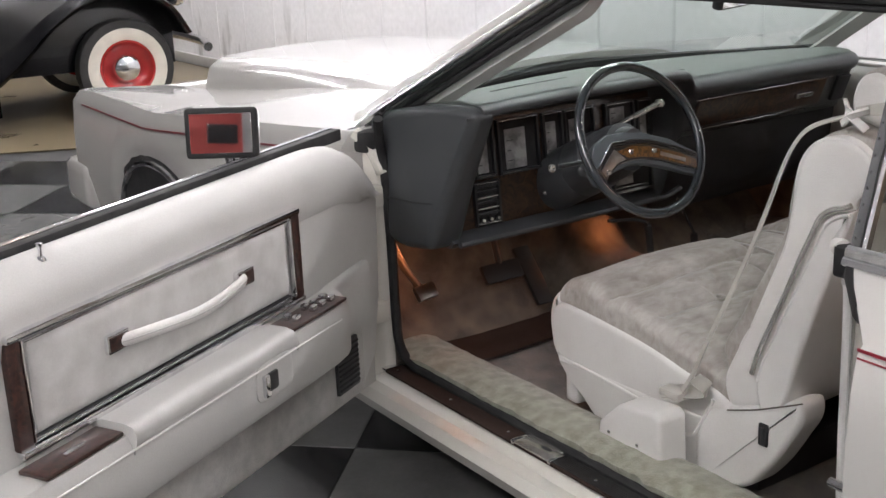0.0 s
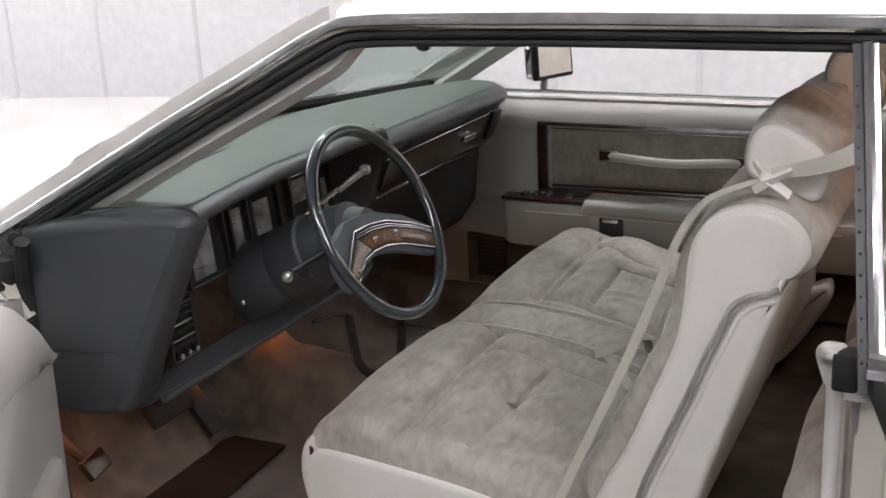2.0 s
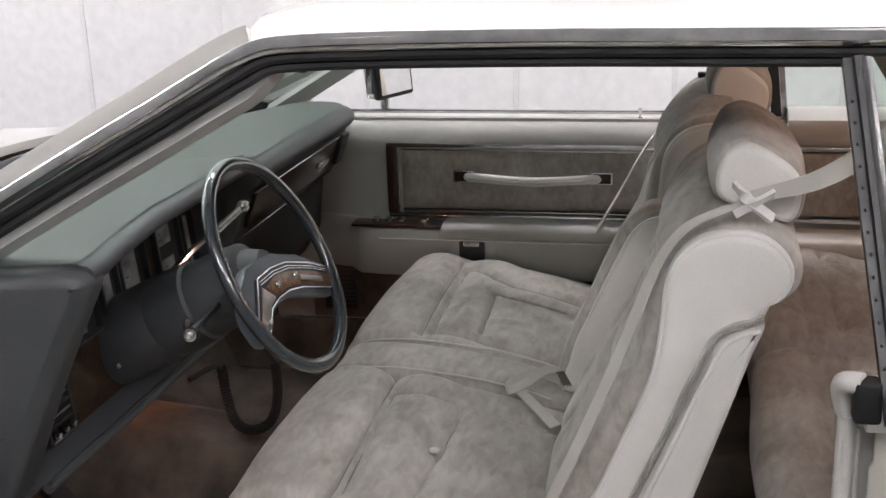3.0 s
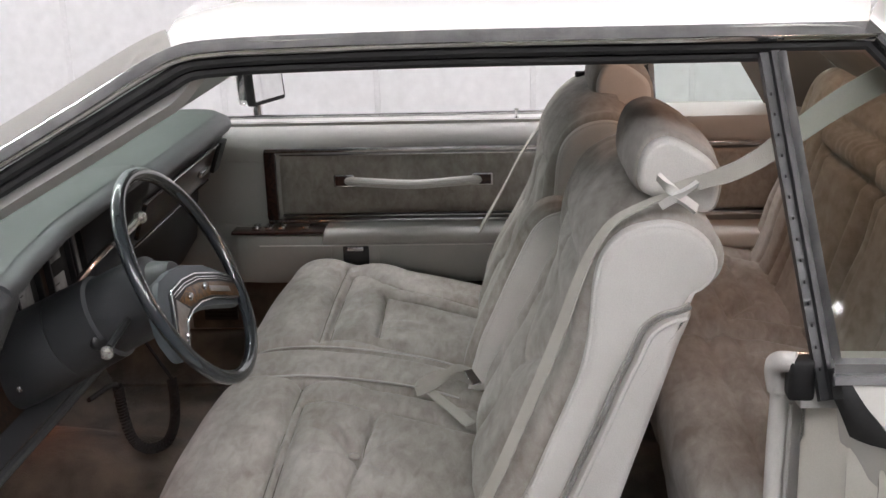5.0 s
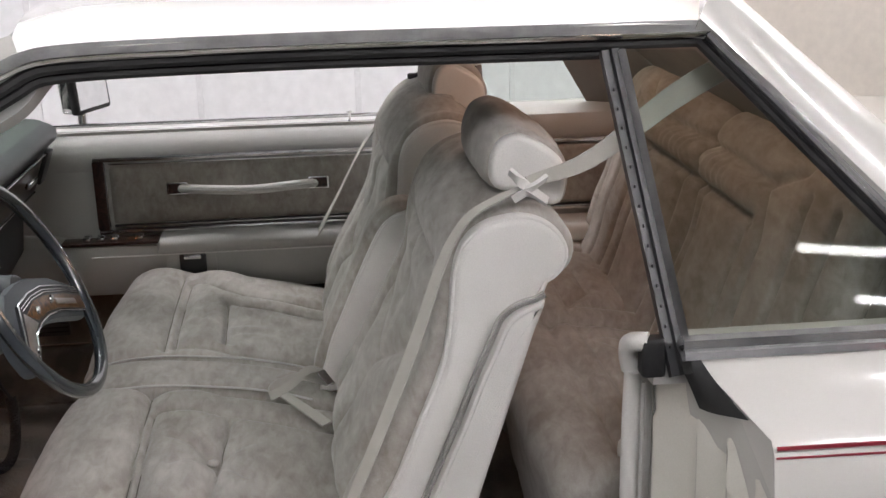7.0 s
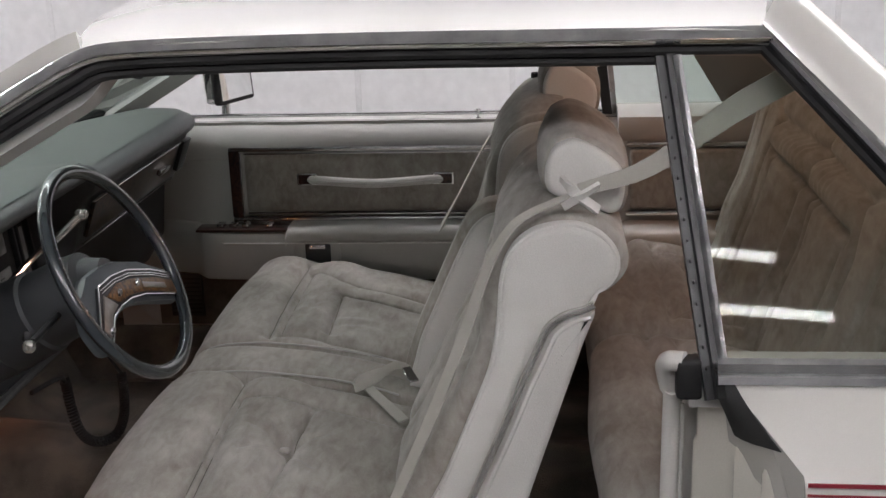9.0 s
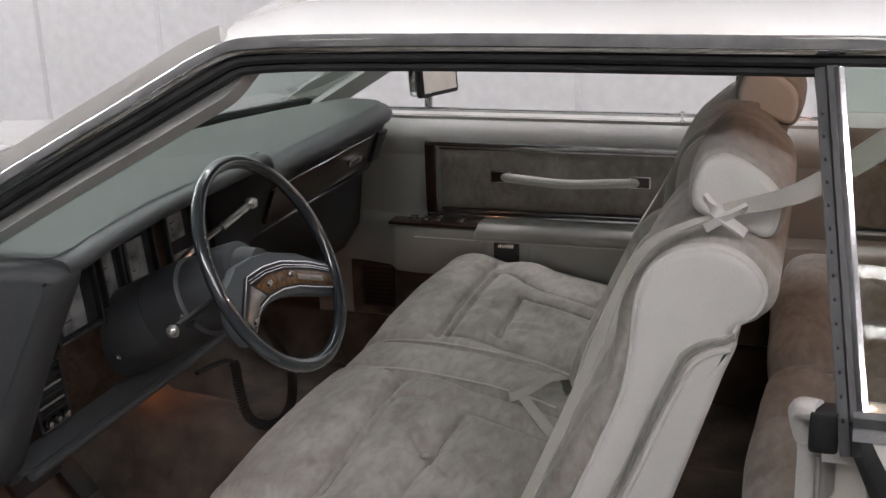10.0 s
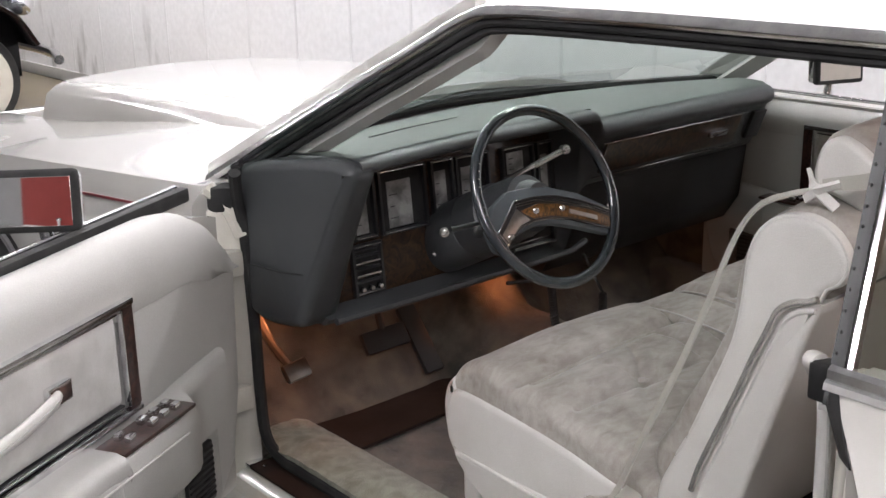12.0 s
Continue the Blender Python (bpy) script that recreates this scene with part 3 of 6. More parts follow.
def hood_z(x, y):
    t = (y - 1.75) / 1.8
    edge = max(0.0, abs(x) - 0.40) / 0.10
    return 0.955 - 0.085 * max(0, t) ** 1.4 + 0.022 * (1 - (x / 0.5) ** 2) - 0.03 * min(1, edge) ** 2


def build_front():
    def hood(u, v):
        a = 2 * u - 1
        y = lerp(base_y(0.5 * a) + 0.06, 3.44 + 0.05 * (1 - a * a), v)
        if abs(a) > 0.9:
            k = (abs(a) - 0.9) / 0.1
            return (math.copysign(0.50 + 0.045 * k, a), y, hood_z(0.5, y) - 0.13 * k * (0.10 + 0.90 * v))
        x = 0.5 * a / 0.9
        return (x, y, hood_z(x, y))
    part("hood", sheet(hood, 40, 18, 0.02), PAINT, CAR)
    part("grille_shell", box((0, 3.46, 0.60), (0.92, 0.10, 0.46), 0.03, 3), CHROME, CAR, "chrome radiator grille shell")
    for s in (-1, 1):
        rings = []
        for k in range(25):
            y = lerp(1.50, 3.86, k / 24)
            t = (y - 1.5) / 2.36
            top = lerp(0.905, 0.765, min(1, t * 1.6)) + (0.0 if t < 0.9 else -0.15 * (t - 0.9))
            bottom = 0.27
            d = abs(y - 2.93)
            if d < 0.385:
                bottom = max(0.27, 0.345 + math.sqrt(max(0, 0.385 ** 2 - d * d)) * 0.62)
            skin = 1.0 - 0.03 * t
            inner, shelf = (0.89, top - 0.06) if y < 2.1 else (0.62, bottom + 0.001)
            rise = hood_z(0.5, y) - lerp(0.002, 0.085, smoothstep((t - 0.1) / 0.75)) - top
            prof = [(0.53, top + rise), (0.70, top + 0.55 * rise + 0.004), (skin - 0.10, top + 0.012), (skin - 0.045, top + 0.008), (skin - 0.012, top - 0.03), (skin, lerp(top, bottom, 0.35)), (skin, lerp(top, bottom, 0.7)), (skin - 0.03, bottom), (inner, bottom), (inner, shelf), (0.53, shelf)]
            rings.append([(s * x, y, z) for x, z in prof])
        fen = part("front_fender", loft(rings), PAINT, CAR)
        # black box fills the wheel opening in place of its deep shade
        part("wheel_liner", box((s * 0.74, 2.93, 0.50), (0.46, 0.74, 0.30), 0.02), RUBBER, CAR)
        part("fender_stripe", sweep([(s * (1.0 - 0.03 * (y - 1.5) / 2.36 - 0.004), y, lerp(0.905, 0.765, min(1, (y - 1.5) / 2.36 * 1.6)) - 0.045) for y in [1.6 + 0.1 * k for k in range(22)]], [(-0.003, 0), (0.003, 0), (0.003, 0.003), (-0.003, 0.003)], (s, 0, 0)), STRIPE, CAR)
        arch = [(s * 0.972, 2.93 + 0.385 * math.cos(a), 0.345 + 0.245 * math.sin(a)) for a in [math.pi * k / 14 for k in range(15)]]
        part("wheel_lip", sweep(arch, circle(0.014, 8), (s, 0, 0)), CHROME, CAR, "bright wheel opening lip")
        w = part("wheel", lathe([(0.19, -0.10), (0.28, -0.11), (0.335, -0.085), (0.345, 0), (0.335, 0.085), (0.28, 0.11), (0.19, 0.10)], 36), TYRE, CAR)
        w.matrix_basis = pose(s * 0.80, 2.93, 0.345, 0, 90 * s, 0)
        part("whitewall", lathe([(0.235, 0.106), (0.25, 0.113), (0.275, 0.112), (0.282, 0.108)], 36), WHITEWALL, w)
        part("rim", lathe([(0, 0.07), (0.08, 0.075), (0.14, 0.06), (0.18, 0.09), (0.20, 0.10)], 36), CHROME, w)
        part("bumper_end", box((s * 0.86, 3.86, 0.36), (0.26, 0.30, 0.20), 0.05, 3), PAINT, CAR)
    part("front_bumper", box((0, 3.98, 0.36), (1.86, 0.14, 0.20), 0.04, 3), CHROME, CAR, "chrome front bumper")
    part("front_panel", box((0, 3.80, 0.56), (1.80, 0.10, 0.36), 0.03, 2), PAINT, CAR)


def build_rear():
    for s in (-1, 1):
        rings = []
        for k in range(31):
            y = lerp(-0.068, -2.35, k / 30)
            belt = lerp(0.895, 0.86, max(0, (-y - 0.3) / 2.05))
            bottom = 0.26
            d = abs(y + 1.05)
            if d < 0.37:
                bottom = max(bottom, 0.33 + math.sqrt(0.37 ** 2 - d * d) * 0.55)
            prof = [(0.80, belt), (0.875, belt + 0.002), (0.90, belt - 0.004), (0.935, belt - 0.05), (0.972, belt - 0.095), (0.985, belt - 0.11), (0.996, 0.72), (1.0, 0.60), (0.995, 0.45), (0.965, bottom), (0.80, bottom)]
            rings.append([(s * x, (max(-0.068, min(0.03, -0.068 + (z - 0.800) * 0.92)) if z > 0.800 else -0.068) if k == 0 else y, z) for x, z in prof])
        part("quarter_panel", loft(rings), PAINT, CAR)
        for dz, r in ((0, 0.0026), (-0.014, 0.0013)):
            part("pinstripe", sweep([(s * 0.9865, y, lerp(0.797, 0.768, -y / 2.3) + dz) for y in [-0.070 - 0.1 * k for k in range(23)]], [(-r, 0), (r, 0), (r, 0.002), (-r, 0.002)], (s, 0, 0)), STRIPE, CAR, "maroon pinstripe")
        part("belt_moulding", sweep([(s * 0.892, 0.03, 0.903), (s * 0.893, -0.3, 0.903), (s * 0.893, -0.5, 0.90)], [(-0.016, -0.01), (0.016, -0.01), (0.017, 0.004), (0.008, 0.008), (0.002, 0.005), (-0.008, 0.012), (-0.017, 0.008)], (s * 0.8, 0, 0.6)), CHROME, CAR, "chrome belt moulding")
        w = part("wheel", lathe([(0.19, -0.10), (0.28, -0.11), (0.335, -0.085), (0.345, 0), (0.335, 0.085), (0.28, 0.11), (0.19, 0.10)], 36), TYRE, CAR)
        w.matrix_basis = pose(s * 0.80, -1.05, 0.345, 0, 90 * s, 0)
        part("rim", lathe([(0, 0.07), (0.08, 0.075), (0.14, 0.06), (0.18, 0.09), (0.20, 0.10)], 36), CHROME, w)
        # slim rear pillar between the quarter glass and the backlight
        a0, a1 = Vector((s * 0.668, -0.064, 1.292)), Vector((s * 0.885, -0.425, 0.905))
        b0, b1 = Vector((s * 0.622, -0.080, 1.336)), Vector((s * 0.825, -0.552, 0.905))
        def pil(u, v):
            v = lerp(-0.045, 1.0, v)
            p = a0.lerp(a1, v).lerp(b0.lerp(b1, v), u)
            return p + Vector((s * 0.010, 0, 0.004)) * math.sin(math.pi * u)
        part("rear_pillar", sheet(pil, 6, 12, 0.03), PAINT, CAR)
        side = (s * 0.85, 0, 0.5)
        part("quarter_window_trim", sweep([a0.lerp(a1, t / 10) + Vector((s * 0.012, 0.002, 0.008)) for t in range(11)], [(-0.011, -0.012), (0.011, -0.012), (0.011, 0.001), (0.007, 0.004), (0.0, 0.002), (-0.006, 0.005), (-0.011, 0.001)], side), CHROME, CAR, "chrome quarter window trim")
        part("quarter_window_seal", sweep([a0.lerp(a1, t / 10) + Vector((-s * 0.006, 0.018, -0.006)) for t in range(11)], circle(0.008, 8), side), RUBBER, CAR)
        part("backlight_trim", sweep([b0.lerp(b1, t / 10) + Vector((s * 0.008, -0.002, 0.008)) for t in range(11)], [(-0.012, -0.010), (0.012, -0.010), (0.012, 0.004), (0.005, 0.008), (0.0, 0.003), (-0.005, 0.008), (-0.012, 0.004)], side), CHROME, CAR, "chrome backlight trim")
        # quarter glass and its front channel
        fwd = 0.042 if s > 0 else 0.0
        p0, p1 = Vector((s * 0.672, 0.083 + fwd, 1.276)), Vector((s * 0.880, 0.027 + fwd, 0.86))
        def qg(u, v):
            front = p0.lerp(p1 + Vector((0, 0, 0.03)), v) + Vector((0, -0.01, 0))
            back = (a0 + Vector((0, 0.02, -0.02))).lerp(a1 + Vector((0, 0, -0.015)), v)
            q = front.lerp(back, u)
            return q + Vector((-s * 0.008, 0, 0))
        g = part("quarter_glass", sheet(qg, 6, 6), GLASS_CLEAR, CAR, "lightly tinted quarter window glass")
        g.visible_shadow = False
        line = [p0.lerp(p1, t / 8) for t in range(9)]
        fr = part("window_channel", sweep([p + Vector((0, 0.004, 0)) for p in line], [(-0.016, -0.012), (0.010, -0.012), (0.010, 0.004), (-0.002, 0.002), (-0.004, 0.008), (-0.016, 0.007)], side), DARK, CAR, "black window channel")
        part("channel_trim", sweep([p + Vector((s * 0.004, -0.014, 0)) for p in line], [(-0.007, -0.006), (0.007, -0.006), (0.006, 0.006), (0, 0.009), (-0.006, 0.006)], side), CHROME, fr, "chrome channel edge")
        for t in range(2, 16):
            q = p0.lerp(p1, t / 16.5) + Vector((s * 0.006, 0.008, 0))
            part("rivet", pillow(q, (0.004, 0.004, 0.006), 1, 1, 5, 6), RUBBER, fr)
    back = sheet(lambda u, v: (lerp(-0.58, 0.58, u) * lerp(1, 1.33, v), lerp(-0.075 - 0.01 * (1 - (2 * u - 1) ** 2), -0.58 - 0.02 * (1 - (2 * u - 1) ** 2), v), lerp(1.320, 0.905, v) + 0.012 * (1 - (2 * u - 1) ** 2) * (1 - v)), 14, 8)
    b = part("backlight", back, GLASS, CAR, "tinted rear window glass")
    part("decklid", sheet(lambda u, v: (lerp(-0.84, 0.84, u), lerp(-0.62, -2.3, v), 0.905 + 0.03 * math.sin(math.pi * u) - 0.05 * v), 12, 12, 0.03), PAINT, CAR)
    part("rear_panel", box((0, -2.33, 0.58), (1.9, 0.08, 0.62), 0.03), PAINT, CAR)
    part("rear_bumper", box((0, -2.45, 0.42), (1.9, 0.14, 0.2), 0.04, 3), CHROME, CAR)


def edge_y(z):
    """The quarter panel's front edge: upright below, running forward up to the belt."""
    return -0.068 if z < 0.800 else min(0.03, -0.068 + (z - 0.800) * 0.92)


def skin_x(z):
    pts = [(0.30, 0.975), (0.45, 0.995), (0.60, 1.0), (0.72, 0.996), (0.785, 0.985), (0.80, 0.972), (0.845, 0.935), (0.90, 0.89)]
    for (z0, x0), (z1, x1) in zip(pts, pts[1:]):
        if z <= z1:
            return lerp(x0, x1, max(0, (z - z0) / (z1 - z0)))
    return pts[-1][1]


def build_jamb():
    # latch pillar behind the open door: pale painted steps, roll of trim and the black corner gasket
    rings = []
    for k in range(61):
        z = lerp(0.28, 0.885, k / 60)
        sx, ey = skin_x(z) - 0.004, edge_y(z)
        w = (0.006 * math.sin(z * 30) + 0.009 * noise.noise((z * 22, 0.4, 0))) * smoothstep((0.775 - z) / 0.05)
        folds = [(0.0, -0.002), (0.03, 0.004), (0.07, 0.008), (0.12, 0.008 + 0.6 * w), (0.16, -0.004 + w), (0.21, -0.006 + 0.6 * w), (0.26, 0.006 - 0.4 * w), (0.29, 0.012 - 0.4 * w), (0.32, 0.008), (0.37, -0.004), (0.44, -0.004), (0.50, 0.002), (0.525, 0.007), (0.55, 0.003), (0.62, 0.0), (0.76, 0.001), (0.79, 0.007), (0.82, 0.008), (0.85, 0.002), (1.0, 0.0)]
        prof = [(lerp(-sx + 0.003, -0.79, f), lerp(ey, 0.040, min(1.0, 1.25 * f) ** 1.3) + d * (1.0 if z < 0.78 else 0.5)) for f, d in folds]
        rings.append([(x, y, z) for x, y in prof + [(-0.79, -0.12), (-sx + 0.01, -0.12)]])
    part("latch_pillar", loft(rings), JAMB, CAR, "cream painted latch pillar", angle=60)
    part("trim_roll", tube([(-0.795, 0.070, 0.30), (-0.80, 0.075, 0.55), (-0.805, 0.076, 0.75), (-0.812, 0.076, 0.83), (-0.822, 0.078, 0.852)], 0.013, 10, 5), LEATHER, CAR, "white vinyl windlace roll")
    part("trim_roll", tube([(-0.815, 0.080, 0.848), (-0.822, 0.086, 0.872), (-0.832, 0.088, 0.890), (-0.844, 0.082, 0.899), (-0.852, 0.066, 0.901)], 0.014, 10, 5), LEATHER, CAR, "folded white vinyl windlace end")
    part("windlace_seam", tube([(-0.808, 0.058, 0.30), (-0.815, 0.062, 0.55), (-0.820, 0.063, 0.75), (-0.826, 0.064, 0.83)], 0.003, 6, 4), WHITE_TRIM, CAR)
    part("channel_foot", box((-0.850, 0.060, 0.879), (0.030, 0.034, 0.056), 0.007, 3), RUBBER, CAR)
    def gasket(u, v):
        z = lerp(0.905, 0.822, v)
        inner = Vector((-0.892, lerp(0.030, -0.004, v), z))
        outer = Vector((-skin_x(z) + 0.010, edge_y(z) - 0.002, z))
        return inner.lerp(outer, u) + Vector((0, 0.006 * math.sin(math.pi * u), 0))
    part("corner_gasket", sheet(gasket, 4, 8, 0.012), RUBBER, CAR, "black triangular rubber gasket")
    part("striker", tube([(-0.90, -0.02, 0.50), (-0.90, 0.028, 0.50)], 0.009, 10), CHROME, CAR, "steel striker bolt")


def build_sill():
    part("rocker", loft([[(x, y, z) for x, z in ((-0.80, 0.16), (-0.985, 0.165), (-1.0, 0.20), (-0.985, 0.225), (-0.955, 0.232), (-0.945, 0.215), (-0.93, 0.232), (-0.915, 0.243), (-0.80, 0.245))] for y in (1.56, 1.2, 0.6, 0.0, -0.1)]), JAMB, CAR, "cream painted rocker panel with stepped sill")
    part("rocker", loft([[(x, y, z) for x, z in ((0.80, 0.16), (0.985, 0.165), (1.0, 0.20), (0.985, 0.25), (0.80, 0.25))] for y in (1.56, 0.6, -0.1)]), JAMB, CAR)
    sc = part("scuff_plate", box((-0.893, 0.78, 0.249), (0.066, 1.36, 0.008), 0.003), MAT_BROWN, CAR, "dark brown sill scuff plate with bright ends")
    for y in (1.42, 1.17, 0.93, 0.77, 0.62, 0.20):
        part("screw", pillow((-0.902, y, 0.255), (0.010, 0.010, 0.006), 1, 1, 5, 8), CHROME, sc)
    part("scuff_end", box((-0.893, 1.455, 0.252), (0.07, 0.02, 0.010), 0.003), CHROME, sc)
    part("scuff_badge", box((-0.893, 0.818, 0.2525), (0.064, 0.125, 0.010), 0.002), SATIN, sc, "bright badge plate")
    for y in (0.885, 0.752):
        part("badge_border", box((-0.893, y, 0.2535), (0.068, 0.012, 0.012), 0.003), CHROME, sc)
    part("badge_mark", box((-0.893, 0.80, 0.2583), (0.010, 0.030, 0.002), 0.0005, 1), DARK, sc)
    for k in range(9):
        part("ridge", box((-0.918 + 0.006 * k, 0.42, 0.254), (0.003, 0.70, 0.004), 0.001, 1), RUBBER, sc)
    part("sill_carpet", sheet(lambda u, v: (lerp(-0.862, -0.70, u), lerp(1.50, -0.02, v), 0.262 + 0.012 * math.sin(math.pi * min(1, u * 1.3)) + 0.004 * noise.noise((u * 9, v * 60, 0.3)) - 0.05 * max(0, u - 0.75) * 4), 14, 90, 0.03), SHAG, CAR, "thick grey-green sill carpet")
    # hinge pillar with its seal
    part("hinge_pillar", prism([(-0.955, 1.50), (-0.955, 1.60), (-0.884, 1.60), (-0.884, 1.455), (-0.91, 1.462)], "z", 0.20, 0.86, 0.006), JAMB, CAR, "cream painted hinge pillar")
    seal = smooth_path([(-0.935, 1.40, 0.955), (-0.91, 1.437, 0.88), (-0.893, 1.448, 0.80), (-0.885, 1.448, 0.6), (-0.884, 1.446, 0.42), (-0.882, 1.437, 0.32), (-0.87, 1.40, 0.272), (-0.865, 1.30, 0.262), (-0.863, 0.8, 0.262), (-0.862, 0.15, 0.262)], 6)
    part("door_seal", sweep(seal, circle(0.0135, 8), (-1, 0, 0.15)), RUBBER, CAR, "black rubber door opening seal")
    part("pillar_foot", prism([(-0.950, 1.475), (-0.950, 1.55), (-0.888, 1.55), (-0.888, 1.45), (-0.92, 1.455)], "z", 0.855, 0.912, 0.010), RUBBER, CAR, "black rubber pillar foot gasket")
    part("pillar_gusset", tube([(-0.945, 1.505, 0.905), (-0.928, 1.485, 0.885), (-0.910, 1.468, 0.850), (-0.897, 1.452, 0.80)], 0.019, 8, 4), JAMB, CAR, "cream painted pillar gusset")
    for z in (0.42, 0.74):
        part("hinge", box((-0.93, 1.47, z), (0.06, 0.05, 0.06), 0.01), JAMB, CAR, "painted door hinge")
    part("hinge_pillar", prism([(0.99, 1.50), (0.99, 1.60), (0.884, 1.60), (0.884, 1.455), (0.91, 1.462)], "z", 0.20, 0.93, 0.006), JAMB, CAR)


build_roof()
build_windshield()
build_front()
build_rear()
build_jamb()
build_sill()


# ---- the white coupe: inside ----
def build_floor():
    def fl(u, v):
        x, y = lerp(-0.86, 0.86, u), lerp(-0.45, 2.05, v)
        z = 0.205
        hump = 0.13 * math.exp(-(x / 0.15) ** 4) * (1 if y < 1.1 else 1 + (y - 1.1) * 0.9)
        toe = max(0.0, y - 1.56)
        z += hump + toe * 0.95
        z += 0.03 * max(0, (abs(x) - 0.74) / 0.12)
        z += 0.004 * noise.noise((x * 14, y * 14, 0))
        return (x, y, z)
    part("floor_carpet", sheet(fl, 60, 80, 0.02), CARPET, CAR, "worn grey-green carpet")
    part("firewall", box((0, 2.07, 0.58), (1.70, 0.03, 0.42), 0.005), CARPET, CAR)
    part("sill_carpet", sheet(lambda u, v: (lerp(0.66, 0.87, u), lerp(-0.02, 1.95, v), 0.215 + 0.11 * smoothstep(u * 1.6) + 0.003 * noise.noise((u * 9, v * 40, 0.3))), 10, 60, 0.02), CARPET, CAR, "dark carpeted sill")
    part("kick_panel", box((0.865, 1.78, 0.45), (0.03, 0.56, 0.5), 0.01), CARPET, CAR)
    part("kick_panel", box((-0.868, 1.77, 0.45), (0.03, 0.60, 0.5), 0.01), CARPET, CAR)
    # brake, throttle and parking brake pedals
    part("parking_brake_pedal", join(tube([(-0.80, 1.62, 0.60), (-0.79, 1.545, 0.50), (-0.775, 1.487, 0.445)], 0.011, 8, 4), box((0, 0, 0), (0.075, 0.016, 0.045), 0.006, 2, pose(-0.765, 1.475, 0.435, -35, 0, 12))), COPPER, CAR, "steel parking brake pedal")
    part("brake_pedal", join(tube([(-0.43, 1.66, 0.62), (-0.43, 1.60, 0.48), (-0.43, 1.58, 0.42)], 0.011, 8, 4), box((0, 0, 0), (0.14, 0.018, 0.06), 0.006, 2, pose(-0.43, 1.565, 0.40, -35, 0, 0))), DARK, CAR)
    part("throttle_pedal", box((0, 0, 0), (0.06, 0.018, 0.20), 0.006, 2, pose(-0.27, 1.62, 0.34, -40, 0, 0)), DARK, CAR)
    mat_ = part("floor_mat", sheet(lambda u, v: (lerp(-0.655, -0.20, u), lerp(1.395, 1.60, v) + 0.02 * u, 0.222 + 0.004 * noise.noise((u * 4, v * 3, 1))), 16, 8, 0.008), MAT_BROWN, None)
    tagged(mat_, "dark brown rubber floor mat on the driver's carpet", "floor mat")


# fascia frame: x across, second axis up the recessed panel, third out of it
FASCIA = Matrix(((1, 0, 0, 0), (0, 0.10, -0.995, 1.305), (0, 0.995, 0.10, 0.634), (0, 0, 0, 1)))


def fbox(x0, x1, h0, h1, d0, d1, bevel=0.004):
    return box(((x0 + x1) / 2, (h0 + h1) / 2, (d0 + d1) / 2), (x1 - x0, h1 - h0, d1 - d0), bevel, 2, FASCIA)


def ring_trim(x0, x1, h0, h1, w, d0, d1):
    """A thin bright frame round a bezel."""
    return join(fbox(x0, x1, h1 - w, h1, d0, d1, 0.001), fbox(x0, x1, h0, h0 + w, d0, d1, 0.001), fbox(x0, x0 + w, h0 + w, h1 - w, d0, d1, 0.001), fbox(x1 - w, x1, h0 + w, h1 - w, d0, d1, 0.001))


